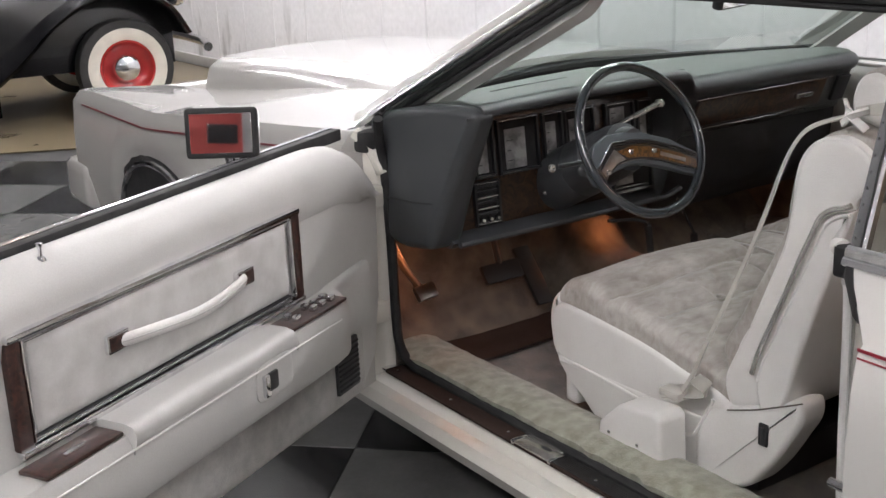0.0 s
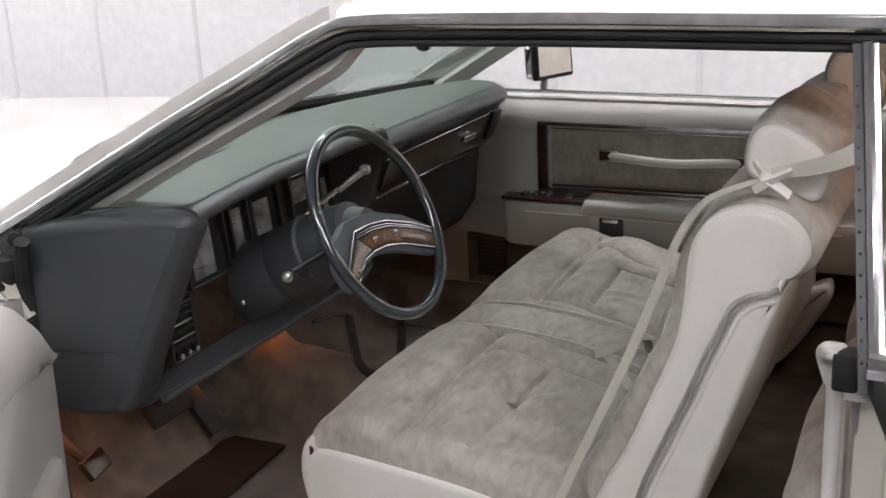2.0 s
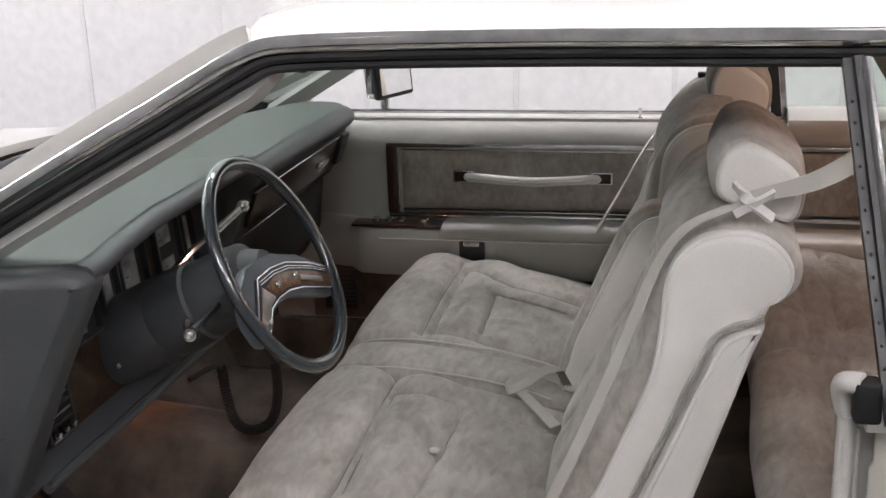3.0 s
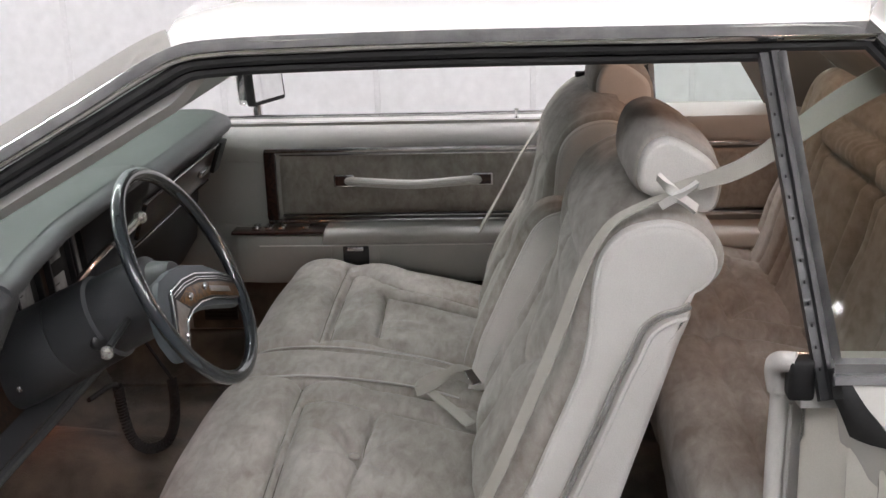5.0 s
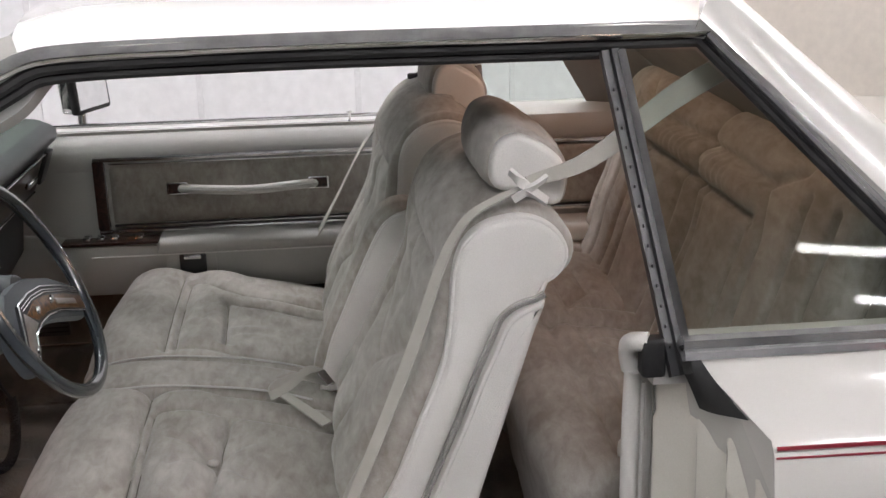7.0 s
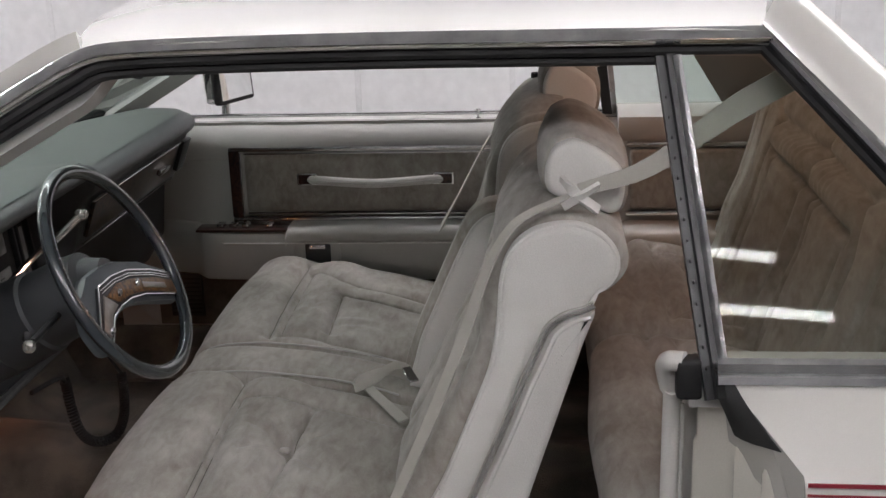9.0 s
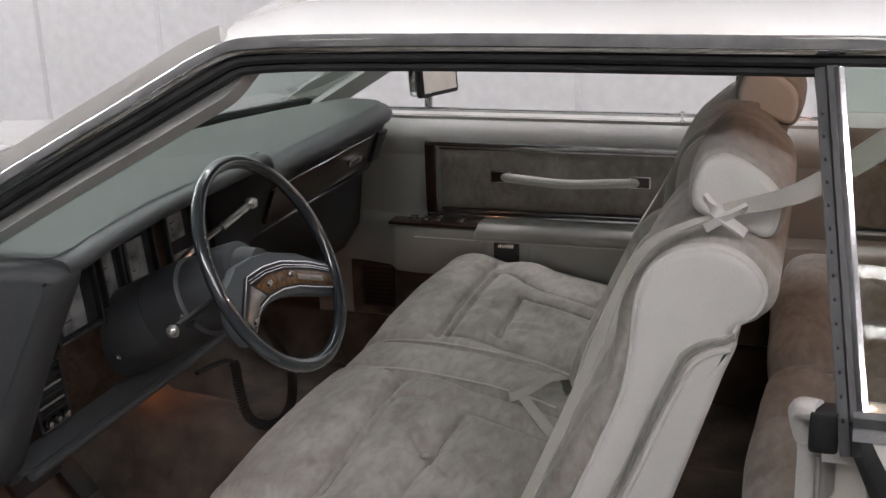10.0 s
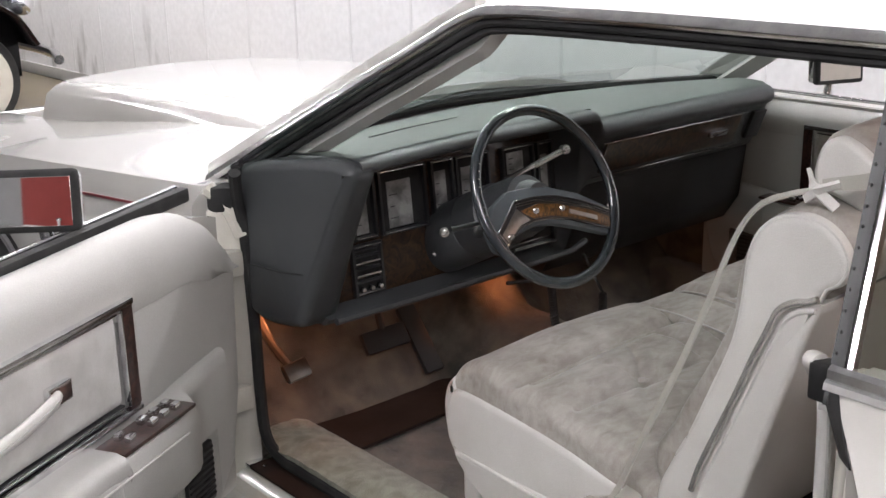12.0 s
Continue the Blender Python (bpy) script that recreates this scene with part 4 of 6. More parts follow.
def build_dash():
    ring_d = [(0, 0), (0, 0), (1.40, 0.980), (1.30, 0.991), (1.22, 1.000), (1.18, 1.003), (1.162, 1.001), (1.152, 0.994), (1.150, 0.984), (1.158, 0.975), (1.345, 0.945), (1.312, 0.652), (1.258, 0.632), (1.275, 0.615), (1.42, 0.60), (1.62, 0.72)]
    ring_p = [(0, 0), (0, 0), (1.36, 0.969), (1.29, 0.972), (1.235, 0.972), (1.205, 0.970), (1.184, 0.963), (1.172, 0.951), (1.171, 0.938), (1.179, 0.926), (1.195, 0.915), (1.235, 0.815), (1.245, 0.795), (1.36, 0.77), (1.42, 0.63), (1.62, 0.72)]
    rings = []
    stations = [(-0.812, 0), (-0.79, 0), (-0.76, 0), (-0.70, 0), (-0.5, 0), (-0.3, 0), (-0.12, 0), (-0.088, 0.0), (-0.074, 0.06), (-0.060, 0.30), (-0.046, 0.70), (-0.032, 0.94), (-0.015, 1), (0.2, 1), (0.4, 1), (0.55, 1), (0.66, 1), (0.69, 1), (0.71, 1), (0.725, 1), (0.735, 1)]
    for x, t in stations:
        ring = [(lerp(a[0], b[0], t), lerp(a[1], b[1], t)) for a, b in zip(ring_d, ring_p)]
        near = 0.036 * smoothstep((-0.60 - x) / 0.17)
        ring = [(y - near if z > 0.97 and y < 1.25 else y, z) for y, z in ring]
        crest = 1.575 - (0.23 if x < 0 else 0.40) * x * x
        ring[0], ring[1] = (crest + 0.055, 0.925), (crest, lerp(0.970, 0.966, t))
        ring[2] = (min(ring[2][0], crest - 0.03), ring[2][1])
        k = max(0.0, min(1.0, (x - 0.66) / 0.075))
        back = 0.075 * (1 - math.sqrt(max(0.0, 1 - k * k)))
        rings.append([(x, y + back * max(0.0, min(1.0, (1.36 - y) / 0.12)), z) for y, z in ring])
    dash = part("dashboard", loft(rings), DASH, CAR, "dark grey padded dashboard", angle=60)
    # upper skin coloured lighter, for the light falling through the windshield
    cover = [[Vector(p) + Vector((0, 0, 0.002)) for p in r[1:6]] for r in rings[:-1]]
    part("dash_top", loft(cover, closed=False), DASH_TOP, dash, "dashboard top painted lighter grey-green for the light on it", angle=50)
    cap = stuffed(-0.842, -0.772, [(1.52, 0.925), (1.44, 0.962), (1.36, 0.980), (1.25, 0.995), (1.18, 1.000), (1.138, 0.998), (1.116, 0.985), (1.116, 0.968), (1.132, 0.935), (1.170, 0.86), (1.206, 0.785), (1.243, 0.70), (1.272, 0.635), (1.30, 0.618), (1.42, 0.615), (1.50, 0.66), (1.53, 0.80)], 8, 150, 0.024)
    for v in cap.verts:
        v.co.x -= 0.052 * smoothstep((v.co.y - 1.09) / 0.30) * smoothstep((-0.775 - v.co.x) / 0.045)
    part("end_cap", cap, DASH, dash, "dark grey rounded dashboard end", angle=0)
    part("defroster_slot", tube([(-0.60, 1.37, 0.9855), (-0.45, 1.41, 0.9815), (-0.28, 1.435, 0.979)], 0.0025, 6, 4), DARK, dash)
    part("end_cap_joint", tube([(-0.842, 1.225, 0.752), (-0.872, 1.26, 0.748), (-0.890, 1.32, 0.744), (-0.894, 1.44, 0.737)], 0.002, 6), DARK, dash)
    part("screw", pillow((-0.866, 1.246, 0.788), (0.008, 0.014, 0.014), 1, 1, 6, 8), CHROME, dash)
    # burl panel with its pods
    part("veneer_panel", fbox(-0.765, -0.066, 0.004, 0.296, 0.0, 0.008, 0.003), BURL, dash, "dark burl veneer instrument panel")
    part("lower_lip", tube([(-0.80, 1.249, 0.628), (-0.45, 1.249, 0.626), (-0.06, 1.25, 0.628), (0.0, 1.26, 0.64)], 0.009, 8), DASH, dash)

    def pod(x0, x1, h0, h1, dials=1):
        w, h = x1 - x0, h1 - h0
        p = part("gauge_pod", fbox(x0, x1, h0, h1, 0.004, 0.010), RUBBER, dash)
        part("bezel", ring_trim(x0, x1, h0, h1, 0.007, 0.008, 0.021), DARK, p, "black gauge bezel")
        part("bezel_line", fbox(x0 + 0.006, x1 - 0.006, h0 + 0.004, h0 + 0.0065, 0.0205, 0.0225, 0.0006), CHROME, p)
        part("bezel_line", fbox(x0 + 0.006, x1 - 0.006, h1 - 0.0055, h1 - 0.0035, 0.0205, 0.0225, 0.0006), CHROME, p)
        for k in range(dials):
            a, b = h0 + 0.012 + k * h / dials, h0 + (k + 0.80) * h / dials
            part("dial", fbox(x0 + 0.20 * w, x0 + 0.70 * w, a, b, 0.009, 0.0125, 0.002), FACEPLATE, p, "pale gauge dial")
            for n in range(3):
                m0 = lerp(a, b, 0.2 + 0.25 * n)
                part("dial_mark", fbox(x0 + 0.24 * w, x0 + (0.34 if n % 2 else 0.40) * w, m0, m0 + 0.002, 0.012, 0.0135, 0.0004), DARK, p)
        return p
    pod(-0.705, -0.637, 0.140, 0.284)
    pod(-0.626, -0.488, 0.138, 0.286)
    pod(-0.472, -0.402, 0.145, 0.284)
    pod(-0.396, -0.288, 0.136, 0.282)
    pod(-0.246, -0.136, 0.118, 0.279, 2)
    pod(-0.126, -0.070, 0.105, 0.276)
    low = pod(-0.716, -0.632, 0.016, 0.132, 0)
    for k in range(6):
        part("slat", fbox(-0.708, -0.640, 0.044 + 0.0145 * k, 0.049 + 0.0145 * k, 0.010, 0.020, 0.001), CHROME if k in (1, 3) else DARK, low)
    for x in (-0.698, -0.674, -0.650):
        part("knob", lathe([(0.007, 0), (0.007, 0.010), (0.005, 0.015), (0, 0.016)], 12, FASCIA @ pose(x, 0.031, 0.014)), CHROME, low, "bright control knob")
    radio = pod(-0.232, -0.078, 0.014, 0.092, 0)
    part("radio_dial", fbox(-0.215, -0.150, 0.040, 0.078, 0.009, 0.0125, 0.002), FACEPLATE, radio, "pale radio dial")
    for h in (0.020, 0.030):
        part("bright_line", fbox(-0.225, -0.085, h, h + 0.0025, 0.009, 0.012, 0.001), CHROME, radio)
    # passenger side: veneer glovebox door with its pull
    M = Matrix(((1, 0, 0, 0), (0, -0.35, -0.937, 1.230), (0, 0.937, -0.35, 0.815), (0, 0, 0, 1)))
    gl = part("glovebox_door", box((0.28, 0.055, 0.003), (0.56, 0.085, 0.010), 0.003, 2, M), BURL, dash, "dark burl veneer glovebox door")
    part("glovebox_pull", box((0.46, 0.058, 0.014), (0.075, 0.016, 0.012), 0.004, 2, M), CHROME, gl, "bright glovebox pull")
    part("bright_line", box((0.28, 0.004, 0.008), (0.60, 0.002, 0.006), 0.001, 1, M), CHROME, dash)
    part("bright_line", box((0.28, 0.103, 0.008), (0.60, 0.003, 0.006), 0.001, 1, M), CHROME, dash)
    part("vent", box((0.645, 0.055, 0.004), (0.06, 0.085, 0.012), 0.003, 2, M), DARK, dash, "black air vent")
    part("lower_dash", loft([[(x, y, z) for y, z in ((1.29, 0.79), (1.31, 0.62), (1.36, 0.545), (1.46, 0.515), (1.66, 0.53), (1.66, 0.79))] for x in (-0.06, 0.3, 0.735)]), DARK, dash)
    part("lock", lathe([(0.011, 0), (0.011, 0.012), (0.007, 0.014), (0, 0.014)], 14, pose(0.12, 1.298, 0.70, 80, 0, 0)), CHROME, dash)


WC, WN = Vector((-0.42, 0.987, 0.887)), Vector((0, -0.894, 0.447))
WHEEL = Matrix.Translation(WC) @ Matrix(((1, 0, 0, 0), (0, 0.447, -0.894, 0), (0, 0.894, 0.447, 0), (0, 0, 0, 1)))


def build_steering():
    R = 0.192
    n = 64
    rings = []
    for k in range(n):
        a = 2 * math.pi * k / n
        rings.append([WHEEL @ Vector(((R + 0.0125 * math.cos(b)) * math.cos(a), (R + 0.0125 * math.cos(b)) * math.sin(a), 0.0115 * math.sin(b))) for b in [2 * math.pi * j / 12 for j in range(12)]])
    rings.append(rings[0])
    bm = loft(rings, caps=False)
    bmesh.ops.remove_doubles(bm, verts=bm.verts, dist=1e-5)
    w = part("steering_wheel", bm, WHEELRIM, CAR, "slate-grey two-spoke steering wheel")
    def plate(pts, lo, hi, bevel):
        bm = prism(pts, "z", lo, hi, bevel)
        bmesh.ops.transform(bm, matrix=WHEEL, verts=bm.verts)
        return bm
    pad = [(-0.186, -0.040), (-0.150, 0.008), (-0.100, 0.030), (-0.04, 0.029), (0.017, 0.020), (0.095, -0.008), (0.180, -0.058), (0.170, -0.106), (0.150, -0.118), (0.054, -0.080), (-0.005, -0.062), (-0.054, -0.056), (-0.118, -0.068), (-0.160, -0.100), (-0.178, -0.086)]
    part("horn_pad", plate(pad, -0.032, -0.006, 0.012), HORN, w, "slate padded horn bar")
    part("hub", lathe([(0.05, -0.10), (0.05, -0.05), (0.035, -0.02), (0, -0.02)], 24, WHEEL), DASH, w)
    rim_pts = [(-0.166, -0.052), (-0.100, 0.004), (-0.04, 0.004), (0.02, -0.005), (0.100, -0.033), (0.168, -0.066), (0.157, -0.108), (0.095, -0.084), (0.039, -0.062), (-0.015, -0.049), (-0.064, -0.046), (-0.105, -0.052), (-0.153, -0.082)]
    part("horn_band", plate(rim_pts, -0.007, -0.001, 0.0015), DARK, w, "dark horn band")
    part("horn_veneer", plate([(-0.090, -0.018), (-0.036, -0.012), (0.018, -0.022), (0.100, -0.050), (0.158, -0.078), (0.151, -0.102), (0.095, -0.078), (0.041, -0.057), (-0.012, -0.044), (-0.060, -0.041)], -0.006, 0.001, 0.002), AMBER, w, "amber burl horn insert")
    part("horn_plate", plate([(-0.157, -0.057), (-0.098, -0.012), (-0.070, -0.042), (-0.102, -0.048), (-0.149, -0.076)], -0.006, 0.001, 0.002), HORN_METAL, w, "brushed metal horn plate")
    loop = [WHEEL @ Vector((x, y, 0.0005)) for x, y in rim_pts]
    part("bright_line", tube(loop + loop[:1], 0.0016, 6), CHROME, w)
    for o in (0.007, 0.012):
        part("bright_line", tube([WHEEL @ Vector((x, y - o, 0.0005)) for x, y in rim_pts[1:6]], 0.0011, 6), CHROME, w)
    part("badge", plate([(0.045, -0.040), (0.120, -0.070), (0.117, -0.080), (0.042, -0.050)], 0.001, 0.004, 0.001), HORN_METAL, w, "bright badge plate")
    for x, y in ((-0.05, -0.027), (0.025, -0.035), (-0.14, -0.066)):
        part("stud", pillow(WHEEL @ Vector((x, y, 0.003)), (0.016, 0.009, 0.014), 0.8, 0.8, 6, 8), CHROME, w)
    # small bumps on the rim; every third is chrome to set a lamp glint
    for k in range(10):
        for a0 in (150, 178, 352, 17):
            a = radians(a0 + 1.7 * k)
            if a0 in (150, 352) or k < 5:
                part("rim_notch", pillow(WHEEL @ Vector((R * math.cos(a), R * math.sin(a), 0.0105)), (0.004, 0.004, 0.004), 1, 1, 5, 6), CHROME if k % 3 == 0 else WHEELRIM, w)
    # column with levers
    col = part("steering_column", lathe([(0.040, -0.05), (0.064, -0.06), (0.070, -0.10), (0.071, -0.16), (0.077, -0.165), (0.079, -0.245), (0.0765, -0.248), (0.079, -0.252), (0.080, -0.36), (0.076, -0.42), (0, -0.42)], 36, WHEEL), DASH, CAR, "dark grey steering column shroud")
    base = WHEEL @ Vector((0.02, 0.066, -0.215))
    tip = Vector((-0.221, 1.134, 0.931))
    part("shift_lever", tube([base, base.lerp(tip, 0.5) + Vector((0, 0.012, -0.004)), tip], 0.0065, 8, 4), CHROME, col, "chrome gear selector lever")
    d = (tip - base).normalized()
    part("shift_knob", join(pillow(tip + d * 0.006, (0.026, 0.024, 0.022), 0.7, 0.7, 6, 9), tube([tip - d * 0.075, tip - d * 0.006], 0.0075, 10)), SATIN, col, "bright fluted lever knob")
    kn = Vector((-0.655, 1.054, 0.839))
    kb = WHEEL @ Vector((-0.045, -0.01, -0.11))
    part("turn_lever", tube([kb, kn + Vector((0.02, 0.004, 0))], 0.006, 8), DARK, col)
    part("lever_knob", pillow(kn, (0.018, 0.020, 0.020), 0.7, 0.7, 6, 9), SATIN, col, "bright faceted knob")
    part("ignition_lock", lathe([(0.016, 0), (0.016, 0.014), (0.010, 0.018), (0, 0.018)], 16, pose(-0.481, 1.137, 0.790, 75, 0, -40)), DARK, col)
    part("screw", pillow((-0.495, 1.277, 0.709), (0.014, 0.012, 0.014), 1, 1, 6, 8), CHROME, col)


def build_cord():
    path = smooth_path([(-0.30, 1.24, 0.60), (-0.20, 1.235, 0.585), (-0.15, 1.24, 0.56), (-0.138, 1.24, 0.50), (-0.140, 1.225, 0.44), (-0.125, 1.20, 0.41), (-0.085, 1.175, 0.405), (-0.052, 1.165, 0.43), (-0.040, 1.162, 0.48), (-0.036, 1.165, 0.53)], 10)
    # a helix wound on the hanging loop
    pts = []
    turns = 2.2
    steps = []
    for a, b in zip(path[20:], path[21:]):
        for k in range(6):
            steps.append((a.lerp(b, k / 6), (b - a).normalized()))
    for i, (p, d) in enumerate(steps):
        s1 = d.cross(Vector((0.3, 0.9, 0.1))).normalized()
        s2 = d.cross(s1)
        ang = i * 0.95
        pts.append(p + (s1 * math.cos(ang) + s2 * math.sin(ang)) * 0.0085)
    ob = part("telephone_cord", join(sweep(pts, circle(0.0036, 5), (0.2, 0.3, 1)), tube(path[:22], 0.005, 6), tube([path[-1], path[-1] + Vector((-0.03, 0.04, 0.10))], 0.004, 6)), RUBBER, None)
    tagged(ob, "black coiled cord hanging in a loop under the dashboard", "coiled cord")


# ---- seats ----
def resample(loop, m):
    """m points at even steps along a closed, smoothed loop."""
    p = [Vector((a, b, 0)) for a, b in loop]
    n = len(p)
    dense = []
    for i in range(n):
        a, b, c, d = p[i - 1], p[i], p[(i + 1) % n], p[(i + 2) % n]
        for k in range(10):
            t = k / 10
            dense.append(0.5 * (2 * b + (c - a) * t + (2 * a - 5 * b + 4 * c - d) * t * t + (3 * b - a - 3 * c + d) * t ** 3))
    acc = [0.0]
    for a, b in zip(dense, dense[1:] + dense[:1]):
        acc.append(acc[-1] + (b - a).length)
    out, j = [], 0
    for k in range(m):
        s = acc[-1] * k / m
        while acc[j + 1] < s:
            j += 1
        t = (s - acc[j]) / max(1e-9, acc[j + 1] - acc[j])
        q = dense[j].lerp(dense[(j + 1) % len(dense)], t)
        out.append((q.x, q.y))
    return out


def inset_loop(loop, d, m):
    """The loop drawn in by d, started so that it runs on without a jump at its foot."""
    ring = resample(loop, m)
    area = sum(ring[i - 1][0] * ring[i][1] - ring[i][0] * ring[i - 1][1] for i in range(m))
    out = []
    for i in range(m):
        (ay, az), (by, bz) = ring[i - 1], ring[(i + 1) % m]
        l = math.hypot(by - ay, bz - az) or 1
        k = -d if area > 0 else d
        out.append((ring[i][0] + k * (bz - az) / l, ring[i][1] - k * (by - ay) / l))
    return out


def stuffed(x0, x1, loop, nx=40, m=72, endr=0.04, dent=None, puff=0.0):
    """An upholstered block: a closed side outline carried across x, with rounded ends; dent(x, y, z) gives the depth sewn in."""
    ring = resample(loop, m)
    cy, cz = sum(y for y, _ in ring) / m, sum(z for _, z in ring) / m
    hy, hz = (max(y for y, _ in ring) - min(y for y, _ in ring)) / 2, (max(z for _, z in ring) - min(z for _, z in ring)) / 2
    nrm = []
    area = sum(ring[i - 1][0] * ring[i][1] - ring[i][0] * ring[i - 1][1] for i in range(m))
    for i in range(m):
        a, b = ring[i - 1], ring[(i + 1) % m]
        ty, tz = b[0] - a[0], b[1] - a[1]
        l = math.hypot(ty, tz) or 1
        nrm.append((tz / l, -ty / l) if area > 0 else (-tz / l, ty / l))
    rings = []
    w = x1 - x0
    xs = []
    ne = 7
    for k in range(ne):
        xs.append(x0 + endr * (1 - math.cos(math.pi / 2 * k / ne)))
    inner = [x0 + endr + (w - 2 * endr) * k / nx for k in range(nx + 1)]
    xs = xs + inner + [x1 - (x - x0) for x in reversed(xs)]
    for x in xs:
        d = min(x - x0, x1 - x)
        ins = endr * (1 - math.sqrt(max(0.0, 1 - (1 - min(1, d / endr)) ** 2))) if d < endr else 0.0
        row = []
        for (y, z), (ny, nz) in zip(ring, nrm):
            off = -ins
            if puff:
                off += puff * math.sin(math.pi * min(1, max(0, (x - x0) / w)))
            if dent:
                off -= dent(x, y + ny * off, z + nz * off)
            row.append((x, y + ny * off, z + nz * off))
        rings.append(row)
    return loft(rings)


def welt(pts, parent, m=None, r=0.0035, per=5, label=""):
    return part("piping", tube(pts, r, 7, per), m or LEATHER, parent, label)


BACK_LOOP = [(0.50, 0.53), (0.46, 0.62), (0.408, 0.72), (0.372, 0.79), (0.350, 0.845), (0.344, 0.89), (0.338, 0.935), (0.322, 0.975), (0.296, 1.012), (0.262, 1.038), (0.220, 1.050), (0.178, 1.044), (0.146, 1.022), (0.127, 0.988), (0.130, 0.955), (0.152, 0.930), (0.186, 0.905), (0.205, 0.83), (0.235, 0.74), (0.270, 0.64), (0.30, 0.54), (0.32, 0.46), (0.36, 0.43), (0.45, 0.45)]
# the leather end of a backrest, inside its piping
WING_LOOP = [(0.412, 0.619), (0.388, 0.676), (0.369, 0.723), (0.350, 0.769), (0.334, 0.814), (0.325, 0.860), (0.320, 0.905), (0.317, 0.945), (0.309, 0.980), (0.294, 1.006), (0.270, 1.026), (0.242, 1.036), (0.210, 1.039), (0.178, 1.030), (0.153, 1.010), (0.140, 0.985), (0.141, 0.962), (0.155, 0.940), (0.185, 0.915), (0.212, 0.84), (0.245, 0.745), (0.28, 0.65), (0.31, 0.55), (0.335, 0.475), (0.395, 0.440), (0.455, 0.425), (0.475, 0.48), (0.448, 0.55)]


def build_front_seat(s):
    """One of the pair of split-bench seats; s = -1 is the driver's."""
    def X(a):
        return s * a
    def span(a, b):
        return (min(s * a, s * b), max(s * a, s * b))
    loop = [(1.045, 0.50), (1.02, 0.545), (0.96, 0.565), (0.84, 0.562), (0.70, 0.545), (0.56, 0.512), (0.47, 0.485), (0.44, 0.43), (0.46, 0.34), (0.60, 0.31), (0.85, 0.31), (0.99, 0.32), (1.035, 0.38), (1.05, 0.44)]
    b = (0.41, 0.722) if s < 0 else (0.26, 0.747)
    if s < 0:
        segs = [((0.10, 0.866), (0.64, 0.850)), ((0.235, 0.846), (0.62, 0.834)), ((0.235, 0.846), (0.222, 0.78)), ((0.222, 0.78), (0.235, 0.48)), ((0.25, 0.702), (0.61, 0.720))]
        fine_segs = [(b, (0.36, 0.80)), (b, (0.46, 0.79)), (b, (0.33, 0.76)), (b, (0.35, 0.66)), (b, (0.47, 0.66))]
    else:
        segs = [((0.10, 0.872), (0.62, 0.882)), ((0.118, 0.850), (0.55, 0.859)), ((0.55, 0.859), (0.56, 0.83)), ((0.56, 0.83), (0.49, 0.765)), ((0.49, 0.765), (0.46, 0.48)), ((0.118, 0.850), (0.110, 0.79)), ((0.110, 0.79), (0.10, 0.48)), ((0.15, 0.743), (0.385, 0.752)), ((0.395, 0.752), (0.385, 0.48))]
        fine_segs = [((0.30, 0.80), (0.22, 0.81))]

    def dent(x, y, z):
        if z < 0.49:
            return 0.006 * math.exp(-((z - 0.40) / 0.012) ** 2)
        p = (abs(x), y)
        g = groove(p, segs, 0.0045, 0.013) + groove(p, segs, 0.020, 0.010) + groove(p, fine_segs, 0.008, 0.005)
        g += (0.014 if s < 0 else 0.0) * math.exp(-(math.hypot(p[0] - b[0], p[1] - b[1]) / 0.03) ** 2)
        dome = -0.010 * math.sin(math.pi * min(1, max(0, (p[0] - 0.1) / 0.5))) - 0.016 * math.sin(math.pi * min(1, max(0, (y - 0.857) / 0.17))) - 0.010 * math.sin(math.pi * min(1, max(0, (y - 0.725) / 0.13)))
        ruck = 0.0022 * math.sin(40 * (p[0] * 0.8 + p[1] * 0.5) + 6 * noise.noise((p[0] * 9, p[1] * 9, 2))) * math.exp(-(math.hypot(p[0] - b[0], p[1] - b[1]) / 0.12) ** 2)
        return g + dome + ruck + 0.0025 * noise.noise((x * 8, y * 8, 5))
    x0, x1 = span(0.118 if s < 0 else 0.036, 0.668)
    seat = part("front_seat", stuffed(x0, x1, loop, 170, 380, 0.035, dent), VELOUR, CAR, "grey velour front seat with white leather sides", angle=0)
    top = sorted((y, z) for y, z in resample(loop, 120) if z > 0.487 and y < 1.0)

    def lying(x, y):
        z = float(np.interp(y, [p[0] for p in top], [p[1] for p in top]))
        return (X(x), y, z - dent(x, y, z) + 0.0012)
    # dark tubes along the grooves draw the shade lying in the sewn creases
    for a, c in segs:
        n = max(4, int(math.hypot(c[0] - a[0], c[1] - a[1]) / 0.012))
        pts = [(lerp(a[0], c[0], k / n), max(0.50, lerp(a[1], c[1], k / n))) for k in range(n + 1)]
        part("seam", tube([lying(x, y) for x, y in pts if 0.13 < x < 0.64 or s > 0], 0.0016, 6), DARK_SEAM, seat)
    if s < 0:
        part("button", pillow((X(b[0]), b[1], 0.540), (0.022, 0.022, 0.010), 0.9, 0.9, 6, 10), VELOUR, seat)
    # leather cushion side and lower valance
    c0, c1 = span(0.646, 0.675)
    side = [(1.040, 0.455), (1.022, 0.505), (0.95, 0.512), (0.72, 0.490), (0.58, 0.462), (0.47, 0.44), (0.45, 0.38), (0.62, 0.340), (0.90, 0.350), (1.03, 0.372)]
    part("cushion_side", stuffed(c0, c1, side, 4, 60, 0.016), LEATHER, seat, "white leather cushion side", angle=0)
